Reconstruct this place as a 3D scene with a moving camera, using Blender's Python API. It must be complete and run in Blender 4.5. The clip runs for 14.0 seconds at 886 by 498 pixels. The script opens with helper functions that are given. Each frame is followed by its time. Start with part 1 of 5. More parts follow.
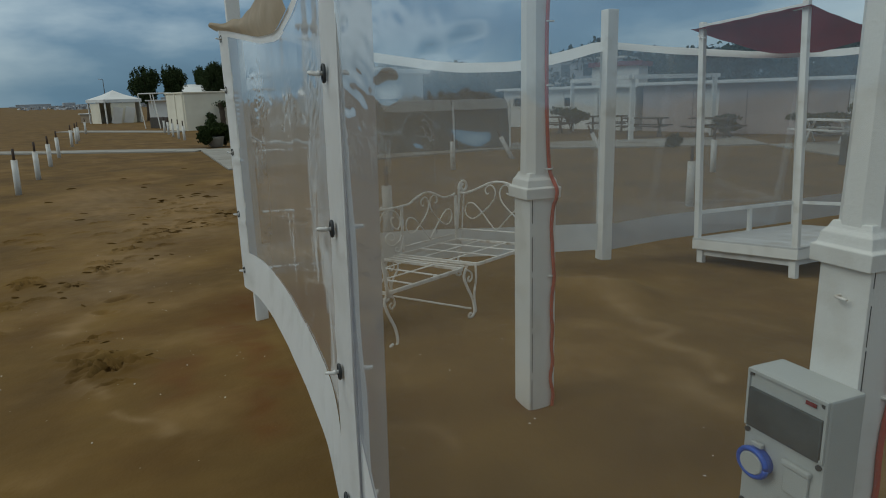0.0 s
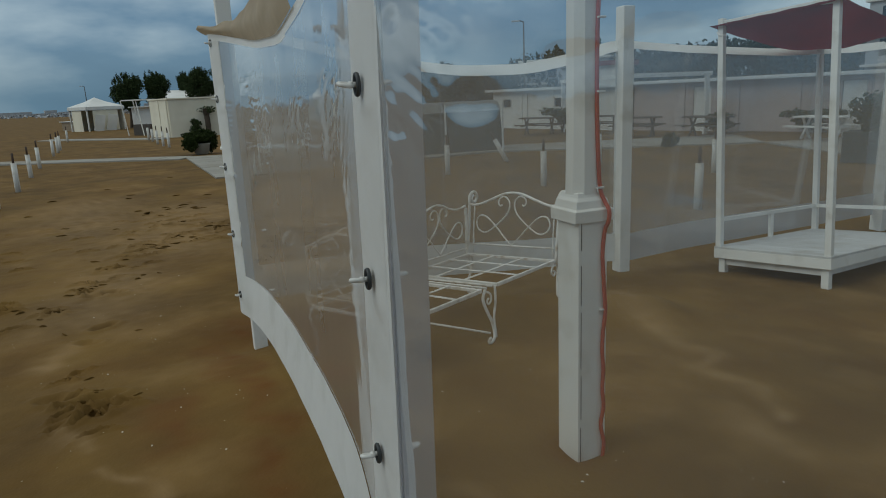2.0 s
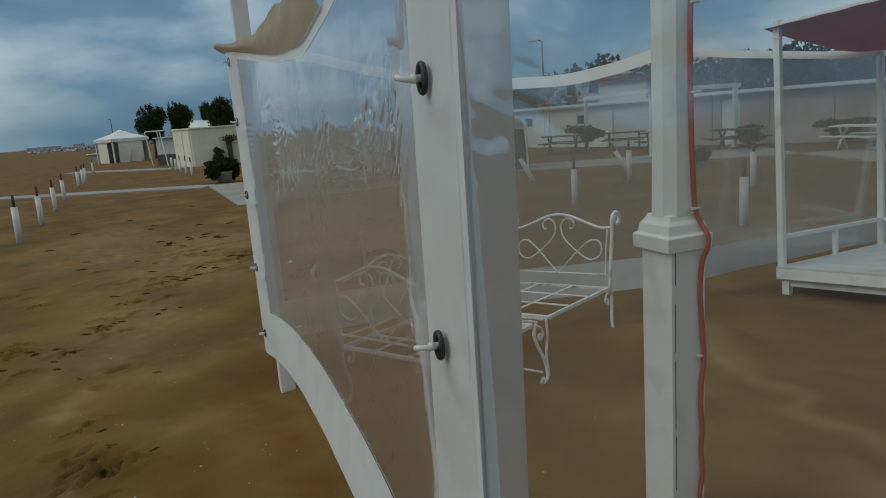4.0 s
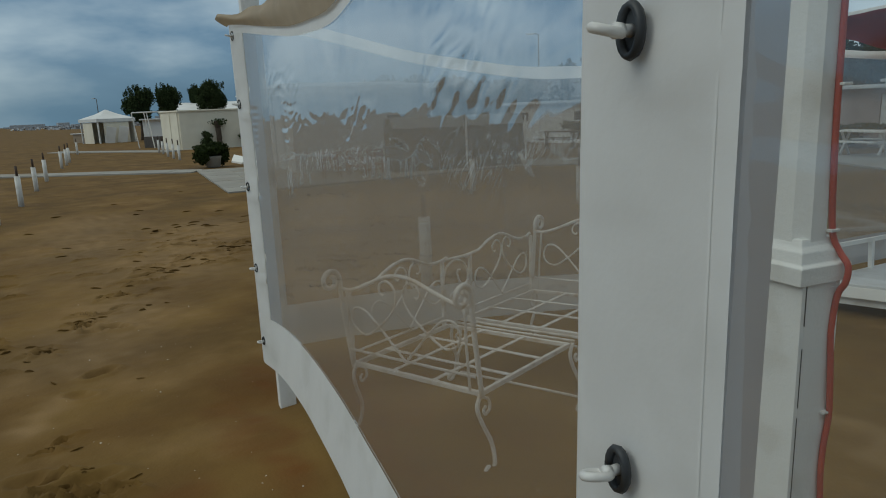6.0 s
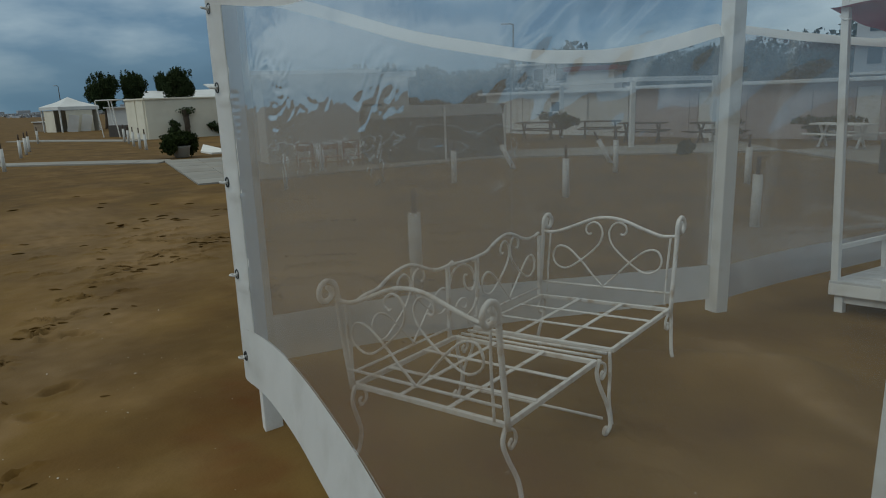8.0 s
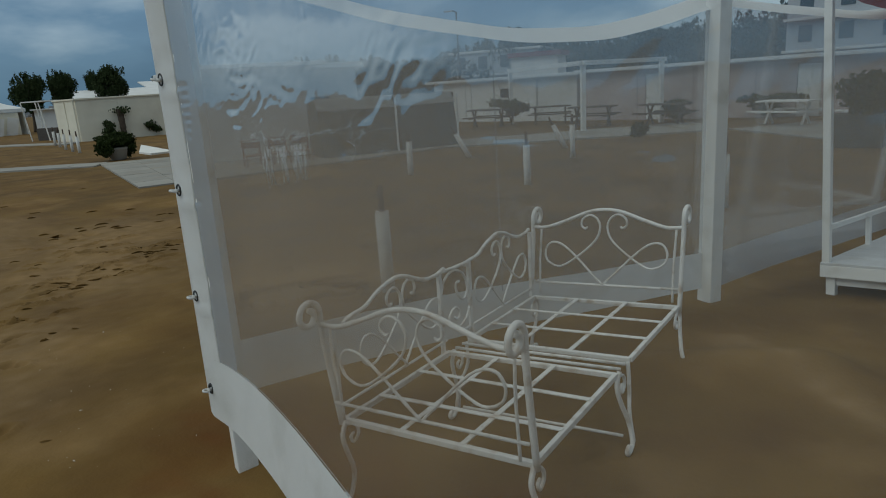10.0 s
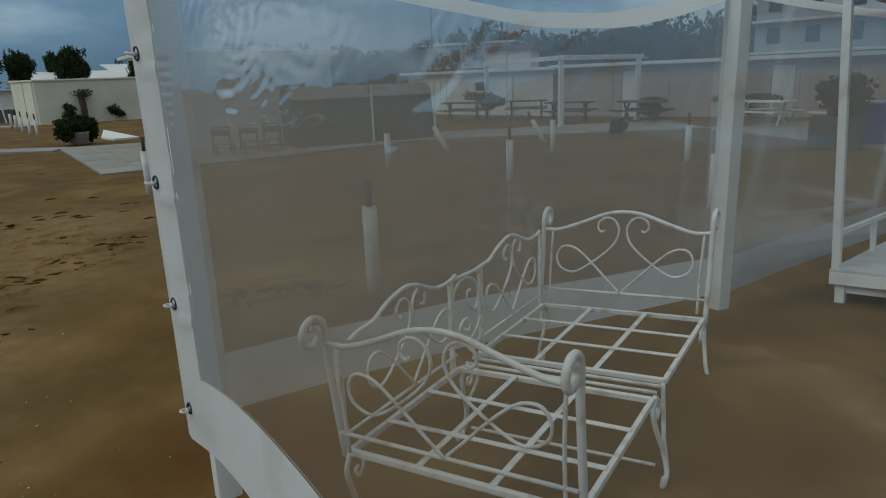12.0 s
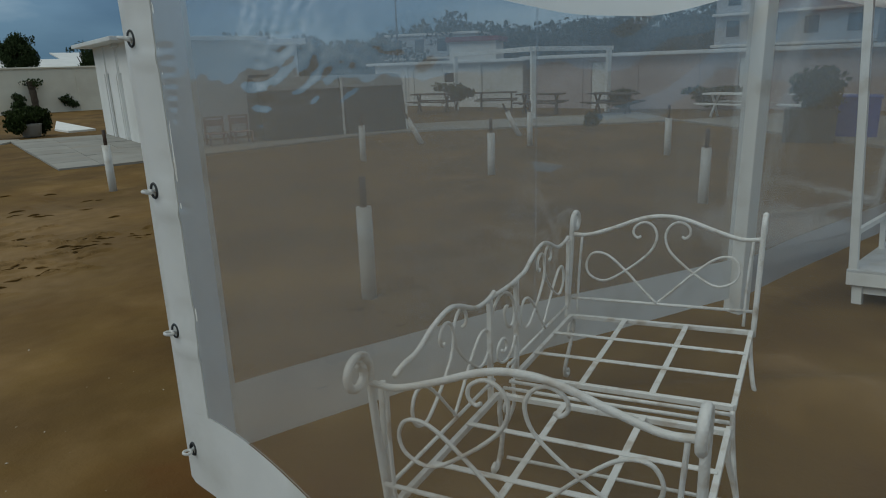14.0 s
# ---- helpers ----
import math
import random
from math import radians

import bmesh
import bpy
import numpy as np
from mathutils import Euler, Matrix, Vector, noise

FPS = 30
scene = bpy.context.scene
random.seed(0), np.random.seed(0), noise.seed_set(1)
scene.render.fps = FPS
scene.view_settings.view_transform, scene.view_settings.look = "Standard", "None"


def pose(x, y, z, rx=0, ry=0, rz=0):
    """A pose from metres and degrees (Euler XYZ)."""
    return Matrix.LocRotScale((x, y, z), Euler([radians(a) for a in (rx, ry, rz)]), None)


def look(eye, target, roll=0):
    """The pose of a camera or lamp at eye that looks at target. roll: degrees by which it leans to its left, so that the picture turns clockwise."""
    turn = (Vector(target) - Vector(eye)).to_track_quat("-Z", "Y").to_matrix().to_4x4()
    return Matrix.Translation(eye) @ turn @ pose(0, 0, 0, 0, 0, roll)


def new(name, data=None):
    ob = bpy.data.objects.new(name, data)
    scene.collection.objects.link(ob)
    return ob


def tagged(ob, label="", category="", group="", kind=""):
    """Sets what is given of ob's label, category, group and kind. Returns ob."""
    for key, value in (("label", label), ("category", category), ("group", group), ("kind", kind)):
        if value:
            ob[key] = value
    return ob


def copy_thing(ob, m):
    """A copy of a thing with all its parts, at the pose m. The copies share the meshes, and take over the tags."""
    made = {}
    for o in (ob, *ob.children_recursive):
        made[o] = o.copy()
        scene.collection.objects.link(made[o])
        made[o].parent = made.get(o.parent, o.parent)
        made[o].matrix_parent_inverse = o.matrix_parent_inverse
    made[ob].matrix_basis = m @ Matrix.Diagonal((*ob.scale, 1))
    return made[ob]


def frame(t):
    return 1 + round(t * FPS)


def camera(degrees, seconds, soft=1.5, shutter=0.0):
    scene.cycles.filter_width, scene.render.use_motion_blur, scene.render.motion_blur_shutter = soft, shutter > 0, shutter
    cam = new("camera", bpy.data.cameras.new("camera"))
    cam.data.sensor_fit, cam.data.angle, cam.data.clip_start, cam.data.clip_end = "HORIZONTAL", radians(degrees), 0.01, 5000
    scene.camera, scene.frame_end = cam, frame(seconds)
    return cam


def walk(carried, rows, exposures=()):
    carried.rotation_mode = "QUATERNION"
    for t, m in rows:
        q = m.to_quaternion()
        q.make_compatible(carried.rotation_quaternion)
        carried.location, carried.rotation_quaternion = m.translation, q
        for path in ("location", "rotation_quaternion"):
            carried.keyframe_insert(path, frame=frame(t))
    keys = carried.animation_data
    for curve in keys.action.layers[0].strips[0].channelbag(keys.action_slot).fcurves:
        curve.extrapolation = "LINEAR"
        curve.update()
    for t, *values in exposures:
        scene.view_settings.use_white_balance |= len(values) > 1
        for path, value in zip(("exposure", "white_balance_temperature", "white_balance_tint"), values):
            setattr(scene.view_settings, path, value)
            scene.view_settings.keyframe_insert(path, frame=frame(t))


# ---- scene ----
cam = camera(68.0, 14.0, 1.0)
PATH = [
    (0, (0.686, 1.308, 1.793), (-0.815, 2.548, 1.334), -1.7),
    (0.5, (0.542, 1.342, 1.786), (-0.959, 2.585, 1.336), -2.3),
    (1, (0.401, 1.383, 1.804), (-1.099, 2.625, 1.349), -2.0),
    (1.5, (0.297, 1.421, 1.821), (-1.192, 2.676, 1.368), -1.9),
    (2, (0.188, 1.456, 1.834), (-1.29, 2.724, 1.378), -2.6),
    (2.5, (0.077, 1.491, 1.823), (-1.398, 2.762, 1.364), -2.1),
    (3, (-0.055, 1.535, 1.809), (-1.53, 2.807, 1.353), -2.6),
    (3.5, (-0.189, 1.585, 1.794), (-1.682, 2.855, 1.394), -4.8),
    (3.7, (-0.223, 1.619, 1.794), (-1.745, 2.859, 1.411), -4.9),
    (5.8, (-0.77, 1.781, 1.805), (-2.276, 3.029, 1.39), -2.0),
    (6, (-0.83, 1.798, 1.796), (-2.329, 3.055, 1.38), -2.4),
    (6.5, (-0.952, 1.831, 1.772), (-2.447, 3.097, 1.366), -2.5),
    (7, (-1.094, 1.876, 1.768), (-2.578, 3.142, 1.323), -0.8),
    (7.5, (-1.217, 1.917, 1.78), (-2.671, 3.215, 1.333), -1.3),
    (9.8, (-1.744, 2.107, 1.767), (-3.104, 3.497, 1.298), -3.5),
    (10, (-1.799, 2.125, 1.767), (-3.129, 3.539, 1.285), -3.8),
    (10.5, (-1.908, 2.164, 1.772), (-3.219, 3.595, 1.287), -2.9),
    (11, (-2.003, 2.198, 1.768), (-3.301, 3.639, 1.281), -2.5),
    (11.5, (-2.097, 2.229, 1.759), (-3.368, 3.691, 1.263), -2.0),
    (12, (-2.209, 2.26, 1.744), (-3.463, 3.733, 1.236), -2.2),
    (12.5, (-2.339, 2.283, 1.736), (-3.563, 3.779, 1.223), -2.4),
    (13, (-2.476, 2.304, 1.737), (-3.69, 3.811, 1.232), -3.0),
    (13.5, (-2.586, 2.322, 1.749), (-3.779, 3.843, 1.237), -3.0),
    (14, (-2.687, 2.344, 1.756), (-3.85, 3.88, 1.219), -1.9),
]
walk(cam, [(t, look(eye, target, roll)) for t, eye, target, roll in PATH], [(0.0, -0.37, 6300, 0.0), (6.0, -0.37, 6300, 0.0), (6.5, -0.43, 6250, 0.0), (7.5, -0.48, 6250, 0.0), (10.0, -0.46, 6120, 0.0), (14.0, -0.46, 6120, 0.0)])

# ---- sky and light ----
SUN_AZ, SUN_EL = 250.0, 40.0
world = bpy.data.worlds.new("overcast_sky")
scene.world = world
world.use_nodes = True
wn = world.node_tree
wn.nodes.clear()
w_out = wn.nodes.new("ShaderNodeOutputWorld")
w_bg = wn.nodes.new("ShaderNodeBackground")
w_sky = wn.nodes.new("ShaderNodeTexSky")
w_sky.sky_type = "NISHITA"
w_sky.sun_disc = False
w_sky.sun_elevation = radians(SUN_EL)
w_sky.sun_rotation = radians(90 - SUN_AZ)
w_co = wn.nodes.new("ShaderNodeTexCoord")
w_map = wn.nodes.new("ShaderNodeMapping")
w_map.inputs["Scale"].default_value = (1.0, 1.0, 3.0)
w_noise = wn.nodes.new("ShaderNodeTexNoise")
w_noise.inputs["Scale"].default_value = 2.6
w_noise.inputs["Detail"].default_value = 6.0
w_noise.inputs["Roughness"].default_value = 0.48
w_ramp = wn.nodes.new("ShaderNodeValToRGB")
w_ramp.color_ramp.elements[0].position = 0.34
w_ramp.color_ramp.elements[0].color = (0.85, 1.6, 2.8, 1)
w_ramp.color_ramp.elements[1].position = 0.66
w_ramp.color_ramp.elements[1].color = (6.0, 6.9, 7.8, 1)
w_mid = w_ramp.color_ramp.elements.new(0.5)
w_mid.color = (1.75, 2.85, 4.3, 1)
w_mix = wn.nodes.new("ShaderNodeMix")
w_mix.data_type = "RGBA"
w_mix.inputs["Factor"].default_value = 0.88
wn.links.new(w_co.outputs["Generated"], w_map.inputs["Vector"])
wn.links.new(w_map.outputs["Vector"], w_noise.inputs["Vector"])
wn.links.new(w_noise.outputs["Fac"], w_ramp.inputs["Fac"])
wn.links.new(w_sky.outputs["Color"], w_mix.inputs["A"])
wn.links.new(w_ramp.outputs["Color"], w_mix.inputs["B"])
w_sep = wn.nodes.new("ShaderNodeSeparateXYZ")
w_up = wn.nodes.new("ShaderNodeMapRange")
w_up.inputs["From Min"].default_value, w_up.inputs["From Max"].default_value = 0.32, 0.85
w_up.inputs["To Min"].default_value, w_up.inputs["To Max"].default_value = 0.0, 0.85
w_over = wn.nodes.new("ShaderNodeMix")
w_over.data_type = "RGBA"
w_over.inputs["B"].default_value = (9.6, 9.2, 8.5, 1)
wn.links.new(w_co.outputs["Generated"], w_sep.inputs["Vector"])
wn.links.new(w_sep.outputs["Z"], w_up.inputs["Value"])
wn.links.new(w_up.outputs["Result"], w_over.inputs["Factor"])
wn.links.new(w_mix.outputs["Result"], w_over.inputs["A"])
w_low = wn.nodes.new("ShaderNodeMapRange")
w_low.inputs["From Min"].default_value, w_low.inputs["From Max"].default_value = 0.015, 0.095
w_low.inputs["To Min"].default_value, w_low.inputs["To Max"].default_value = 0.65, 0.0
w_band = wn.nodes.new("ShaderNodeMix")
w_band.data_type = "RGBA"
w_band.inputs["B"].default_value = (1.35, 2.35, 3.3, 1)
wn.links.new(w_sep.outputs["Z"], w_low.inputs["Value"])
wn.links.new(w_low.outputs["Result"], w_band.inputs["Factor"])
wn.links.new(w_over.outputs["Result"], w_band.inputs["A"])
wn.links.new(w_band.outputs["Result"], w_bg.inputs["Color"])
wn.links.new(w_bg.outputs["Background"], w_out.inputs["Surface"])
w_bg.inputs["Strength"].default_value = 0.1
sun_data = bpy.data.lights.new("sun", "SUN")
sun_data.energy, sun_data.angle, sun_data.color = 0.95, radians(30), (1.0, 0.96, 0.9)
sun = new("sun", sun_data)
sun.matrix_world = look((0, 0, 40), (-40 * math.cos(radians(SUN_AZ)) / math.tan(radians(SUN_EL)), -40 * math.sin(radians(SUN_AZ)) / math.tan(radians(SUN_EL)), 0))


# ---- materials ----
def material(name, colour, rough=0.6, metal=0.0, second=None, scale=8.0, bump=0.0, bump_scale=60.0, stain=None, stain_scale=1.3, vary=0.0, thin=0.0):
    m = bpy.data.materials.new(name)
    m.use_nodes = True
    t = m.node_tree
    b = t.nodes["Principled BSDF"]
    b.inputs["Roughness"].default_value, b.inputs["Metallic"].default_value = rough, metal
    co = t.nodes.new("ShaderNodeTexCoord")

    def noise_of(sc, detail=5.0):
        n = t.nodes.new("ShaderNodeTexNoise")
        n.inputs["Scale"].default_value, n.inputs["Detail"].default_value = sc, detail
        t.links.new(co.outputs["Object"], n.inputs["Vector"])
        return n

    def blend(a, c2, fac, lo, hi):
        r = t.nodes.new("ShaderNodeMapRange")
        r.inputs["From Min"].default_value, r.inputs["From Max"].default_value = lo, hi
        t.links.new(fac, r.inputs["Value"])
        x = t.nodes.new("ShaderNodeMix")
        x.data_type = "RGBA"
        t.links.new(r.outputs["Result"], x.inputs["Factor"])
        if isinstance(a, tuple):
            x.inputs["A"].default_value = (*a, 1)
        else:
            t.links.new(a, x.inputs["A"])
        x.inputs["B"].default_value = (*c2, 1)
        return x.outputs["Result"]

    second = second or tuple(c * 0.82 for c in colour)
    c = blend(colour, second, noise_of(scale).outputs["Fac"], 0.35, 0.7)
    if stain:
        c = blend(c, stain, noise_of(stain_scale, 7.0).outputs["Fac"], 0.52, 0.8)
    if vary:
        info = t.nodes.new("ShaderNodeObjectInfo")
        hsv = t.nodes.new("ShaderNodeHueSaturation")
        r = t.nodes.new("ShaderNodeMapRange")
        r.inputs["To Min"].default_value, r.inputs["To Max"].default_value = 1 - vary, 1 + vary
        t.links.new(info.outputs["Random"], r.inputs["Value"])
        t.links.new(r.outputs["Result"], hsv.inputs["Value"])
        t.links.new(c, hsv.inputs["Color"])
        c = hsv.outputs["Color"]
    t.links.new(c, b.inputs["Base Color"])
    if bump:
        n = t.nodes.new("ShaderNodeBump")
        n.inputs["Strength"].default_value, n.inputs["Distance"].default_value = bump, 0.01
        t.links.new(noise_of(bump_scale, 6.0).outputs["Fac"], n.inputs["Height"])
        t.links.new(n.outputs["Normal"], b.inputs["Normal"])
    if thin:
        tr = t.nodes.new("ShaderNodeBsdfTranslucent")
        t.links.new(c, tr.inputs["Color"])
        mx = t.nodes.new("ShaderNodeMixShader")
        mx.inputs[0].default_value = thin
        t.links.new(b.outputs[0], mx.inputs[1])
        t.links.new(tr.outputs[0], mx.inputs[2])
        t.links.new(mx.outputs[0], t.nodes["Material Output"].inputs["Surface"])
    return m


def film_material(name, haze, gloss, tint, wave, wave_scale, stretch=(1.0, 1.0, 1.0), sheen=0.35, base=0.07, rough=0.03):
    """Clear flexible sheet: see-through, glossier at a slant, with a little milky haze and a wavy surface."""
    m = bpy.data.materials.new(name)
    m.use_nodes = True
    t = m.node_tree
    t.nodes.clear()
    out = t.nodes.new("ShaderNodeOutputMaterial")
    clear = t.nodes.new("ShaderNodeBsdfTransparent")
    clear.inputs["Color"].default_value = (*tint, 1)
    milk = t.nodes.new("ShaderNodeBsdfDiffuse")
    milk.inputs["Color"].default_value = (0.60, 0.66, 0.73, 1)
    thru = t.nodes.new("ShaderNodeBsdfTranslucent")
    thru.inputs["Color"].default_value = (0.60, 0.66, 0.73, 1)
    both = t.nodes.new("ShaderNodeMixShader")
    t.links.new(milk.outputs[0], both.inputs[1])
    t.links.new(thru.outputs[0], both.inputs[2])
    shine = t.nodes.new("ShaderNodeBsdfGlossy")
    shine.inputs["Roughness"].default_value = rough
    shine.inputs["Color"].default_value = (0.95, 0.96, 0.97, 1)
    co = t.nodes.new("ShaderNodeTexCoord")
    mp = t.nodes.new("ShaderNodeMapping")
    mp.inputs["Scale"].default_value = stretch
    t.links.new(co.outputs["Object"], mp.inputs["Vector"])
    n1 = t.nodes.new("ShaderNodeTexNoise")
    n1.inputs["Scale"].default_value, n1.inputs["Detail"].default_value = wave_scale, 2.0
    t.links.new(mp.outputs["Vector"], n1.inputs["Vector"])
    bp_ = t.nodes.new("ShaderNodeBump")
    bp_.inputs["Strength"].default_value, bp_.inputs["Distance"].default_value = wave, 0.05
    t.links.new(n1.outputs["Fac"], bp_.inputs["Height"])
    t.links.new(bp_.outputs["Normal"], shine.inputs["Normal"])
    lw = t.nodes.new("ShaderNodeLayerWeight")
    lw.inputs["Blend"].default_value = 0.5
    pw = t.nodes.new("ShaderNodeMath")
    pw.operation = "POWER"
    pw.inputs[1].default_value = 2.2
    t.links.new(lw.outputs["Facing"], pw.inputs[0])
    ml = t.nodes.new("ShaderNodeMath")
    ml.operation = "MULTIPLY_ADD"
    ml.inputs[1].default_value, ml.inputs[2].default_value = gloss, base
    t.links.new(pw.outputs[0], ml.inputs[0])
    dust = t.nodes.new("ShaderNodeTexNoise")
    dust.inputs["Scale"].default_value, dust.inputs["Detail"].default_value = 3.0, 6.0
    t.links.new(co.outputs["Object"], dust.inputs["Vector"])
    dr = t.nodes.new("ShaderNodeMapRange")
    dr.inputs["To Min"].default_value, dr.inputs["To Max"].default_value = haze * 0.75, haze * 1.3
    t.links.new(dust.outputs["Fac"], dr.inputs["Value"])
    a = t.nodes.new("ShaderNodeMixShader")
    t.links.new(dr.outputs["Result"], a.inputs[0])
    t.links.new(clear.outputs[0], a.inputs[1])
    t.links.new(both.outputs[0], a.inputs[2])
    c = t.nodes.new("ShaderNodeMixShader")
    t.links.new(ml.outputs[0], c.inputs[0])
    t.links.new(a.outputs[0], c.inputs[1])
    t.links.new(shine.outputs[0], c.inputs[2])
    soft = t.nodes.new("ShaderNodeBsdfGlossy")
    soft.inputs["Roughness"].default_value = 0.5
    soft.inputs["Color"].default_value = (0.9, 0.9, 0.9, 1)
    p2 = t.nodes.new("ShaderNodeMath")
    p2.operation = "POWER"
    p2.inputs[1].default_value = 2.0
    t.links.new(lw.outputs["Facing"], p2.inputs[0])
    m2 = t.nodes.new("ShaderNodeMath")
    m2.operation = "MULTIPLY"
    m2.inputs[1].default_value = sheen
    t.links.new(p2.outputs[0], m2.inputs[0])
    e = t.nodes.new("ShaderNodeMixShader")
    t.links.new(m2.outputs[0], e.inputs[0])
    t.links.new(c.outputs[0], e.inputs[1])
    t.links.new(soft.outputs[0], e.inputs[2])
    t.links.new(e.outputs[0], out.inputs["Surface"])
    return m


SAND = material("wet_sand", (0.147, 0.086, 0.0205), 0.9, second=(0.112, 0.060, 0.0125), scale=1.6, bump=0.35, bump_scale=45, stain=(0.21, 0.128, 0.046), stain_scale=1.4)
st = SAND.node_tree
s_co = st.nodes["Texture Coordinate"]
st.nodes["Principled BSDF"].inputs["Specular IOR Level"].default_value = 0.28
s_base = st.nodes["Principled BSDF"].inputs["Base Color"]
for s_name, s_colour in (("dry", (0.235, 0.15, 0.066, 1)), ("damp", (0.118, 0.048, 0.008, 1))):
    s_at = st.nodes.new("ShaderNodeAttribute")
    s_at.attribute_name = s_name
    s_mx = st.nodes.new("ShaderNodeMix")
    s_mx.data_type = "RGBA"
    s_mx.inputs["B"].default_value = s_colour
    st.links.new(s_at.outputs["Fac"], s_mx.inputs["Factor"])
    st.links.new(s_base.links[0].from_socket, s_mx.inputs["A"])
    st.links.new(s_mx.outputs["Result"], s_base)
s_wide = st.nodes.new("ShaderNodeTexNoise")
s_wide.inputs["Scale"].default_value, s_wide.inputs["Detail"].default_value, s_wide.inputs["Roughness"].default_value = 0.55, 6.0, 0.6
st.links.new(s_co.outputs["Object"], s_wide.inputs["Vector"])
s_drift = st.nodes.new("ShaderNodeMapRange")
s_drift.inputs["From Min"].default_value, s_drift.inputs["From Max"].default_value = 0.36, 0.64
s_drift.inputs["To Min"].default_value, s_drift.inputs["To Max"].default_value = 0.78, 1.22
st.links.new(s_wide.outputs["Fac"], s_drift.inputs["Value"])
s_hsv = st.nodes.new("ShaderNodeHueSaturation")
st.links.new(s_drift.outputs["Result"], s_hsv.inputs["Value"])
st.links.new(s_base.links[0].from_socket, s_hsv.inputs["Color"])
st.links.new(s_hsv.outputs["Color"], s_base)
s_n = st.nodes.new("ShaderNodeTexNoise")
s_n.inputs["Scale"].default_value, s_n.inputs["Detail"].default_value, s_n.inputs["Roughness"].default_value = 7.0, 9.0, 0.62
st.links.new(s_co.outputs["Object"], s_n.inputs["Vector"])
s_b = st.nodes.new("ShaderNodeBump")
s_b.inputs["Strength"].default_value, s_b.inputs["Distance"].default_value = 0.45, 0.016
st.links.new(s_n.outputs["Fac"], s_b.inputs["Height"])
st.links.new(st.nodes["Bump"].outputs["Normal"], s_b.inputs["Normal"])
st.links.new(s_b.outputs["Normal"], st.nodes["Principled BSDF"].inputs["Normal"])
FILM = film_material("clear_film", 0.09, 0.97, (0.93, 0.945, 0.95), 0.03, 7.0, (1, 1, 0.7), 0.36, 0.082, 0.04)
FILM_RIGHT = film_material("clear_film_near", 0.07, 0.75, (0.93, 0.95, 0.95), 0.04, 6.0, (1, 1, 0.8), 0.1, 0.07, 0.07)
FILM_BACK = film_material("clear_film_back", 0.27, 0.8, (0.93, 0.95, 0.96), 0.03, 6.0, (1, 1, 0.8), 0.2, 0.06, 0.16)
FILM_EDGE = film_material("double_film", 0.5, 0.6, (0.8, 0.82, 0.85), 0.25, 4.0, (1, 1, 0.6))
BAND_BACK = film_material("thin_white_band", 0.66, 0.5, (0.9, 0.91, 0.92), 0.1, 5.0)
PVC_WHITE = material("white_pvc_fabric", (0.87, 0.88, 0.87), 0.42, second=(0.83, 0.84, 0.83), scale=5, bump=0.7, bump_scale=6, stain=(0.72, 0.725, 0.70), stain_scale=3.5, thin=0.32)
# copy of PVC_WHITE with the sky light on the hems put into its base
PVC_HEM = material("brightened_white_hem", (0.90, 0.91, 0.90), 0.5, second=(0.86, 0.87, 0.86), scale=7, bump=0.15, bump_scale=30, thin=0.3)
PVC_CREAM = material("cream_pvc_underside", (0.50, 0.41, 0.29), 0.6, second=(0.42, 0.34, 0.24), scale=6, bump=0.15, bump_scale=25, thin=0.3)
PVC_GREY = material("grey_pvc_side", (0.61, 0.60, 0.62), 0.3, second=(0.57, 0.56, 0.585), scale=4, bump=0.08, bump_scale=9)
PAINT = material("white_painted_wood", (0.80, 0.80, 0.77), 0.5, second=(0.75, 0.75, 0.72), scale=4, bump=0.25, bump_scale=70, stain=(0.55, 0.52, 0.46), stain_scale=5)
# greyer than PAINT: base colour holds the canopy's shade, stains are wear
DECK = material("shaded_worn_deck_paint", (0.60, 0.615, 0.62), 0.55, second=(0.52, 0.53, 0.53), scale=5, bump=0.3, bump_scale=60, stain=(0.42, 0.39, 0.34), stain_scale=4, vary=0.05)
IRON = material("white_painted_iron", (0.88, 0.87, 0.845), 0.42, second=(0.83, 0.82, 0.78), scale=9, bump=0.45, bump_scale=90, stain=(0.46, 0.36, 0.26), stain_scale=14)
DARK = material("dark_rubber", (0.035, 0.04, 0.045), 0.5, scale=20)
KNOB = material("white_nylon", (0.72, 0.72, 0.70), 0.35, scale=30)
CABLE = material("red_cable", (0.42, 0.06, 0.035), 0.5, second=(0.33, 0.045, 0.03), scale=15)
RED_CLOTH = material("red_canvas", (0.28, 0.024, 0.032), 0.75, second=(0.21, 0.016, 0.024), scale=3, bump=0.3, bump_scale=120, thin=0.35)
BOX_GREY = material("grey_plastic", (0.47, 0.49, 0.475), 0.42, second=(0.43, 0.45, 0.435), scale=8, bump=0.08, bump_scale=150)
BLUE = material("blue_plastic", (0.012, 0.09, 0.48), 0.35, scale=12)
SMOKE = material("smoked_window", (0.05, 0.058, 0.06), 0.15, second=(0.09, 0.1, 0.1), scale=9)
STAKE = material("white_pvc_pipe", (0.66, 0.66, 0.63), 0.4, second=(0.58, 0.57, 0.53), scale=6, stain=(0.4, 0.33, 0.24), stain_scale=4, bump=0.1)
RUST = material("rusty_iron_pipe", (0.055, 0.04, 0.032), 0.7, second=(0.09, 0.05, 0.03), scale=12, bump=0.4)
CONCRETE = material("grey_concrete", (0.315, 0.305, 0.275), 0.85, second=(0.27, 0.26, 0.235), scale=1.5, bump=0.3, bump_scale=30, stain=(0.28, 0.22, 0.15), stain_scale=0.5, vary=0.06)
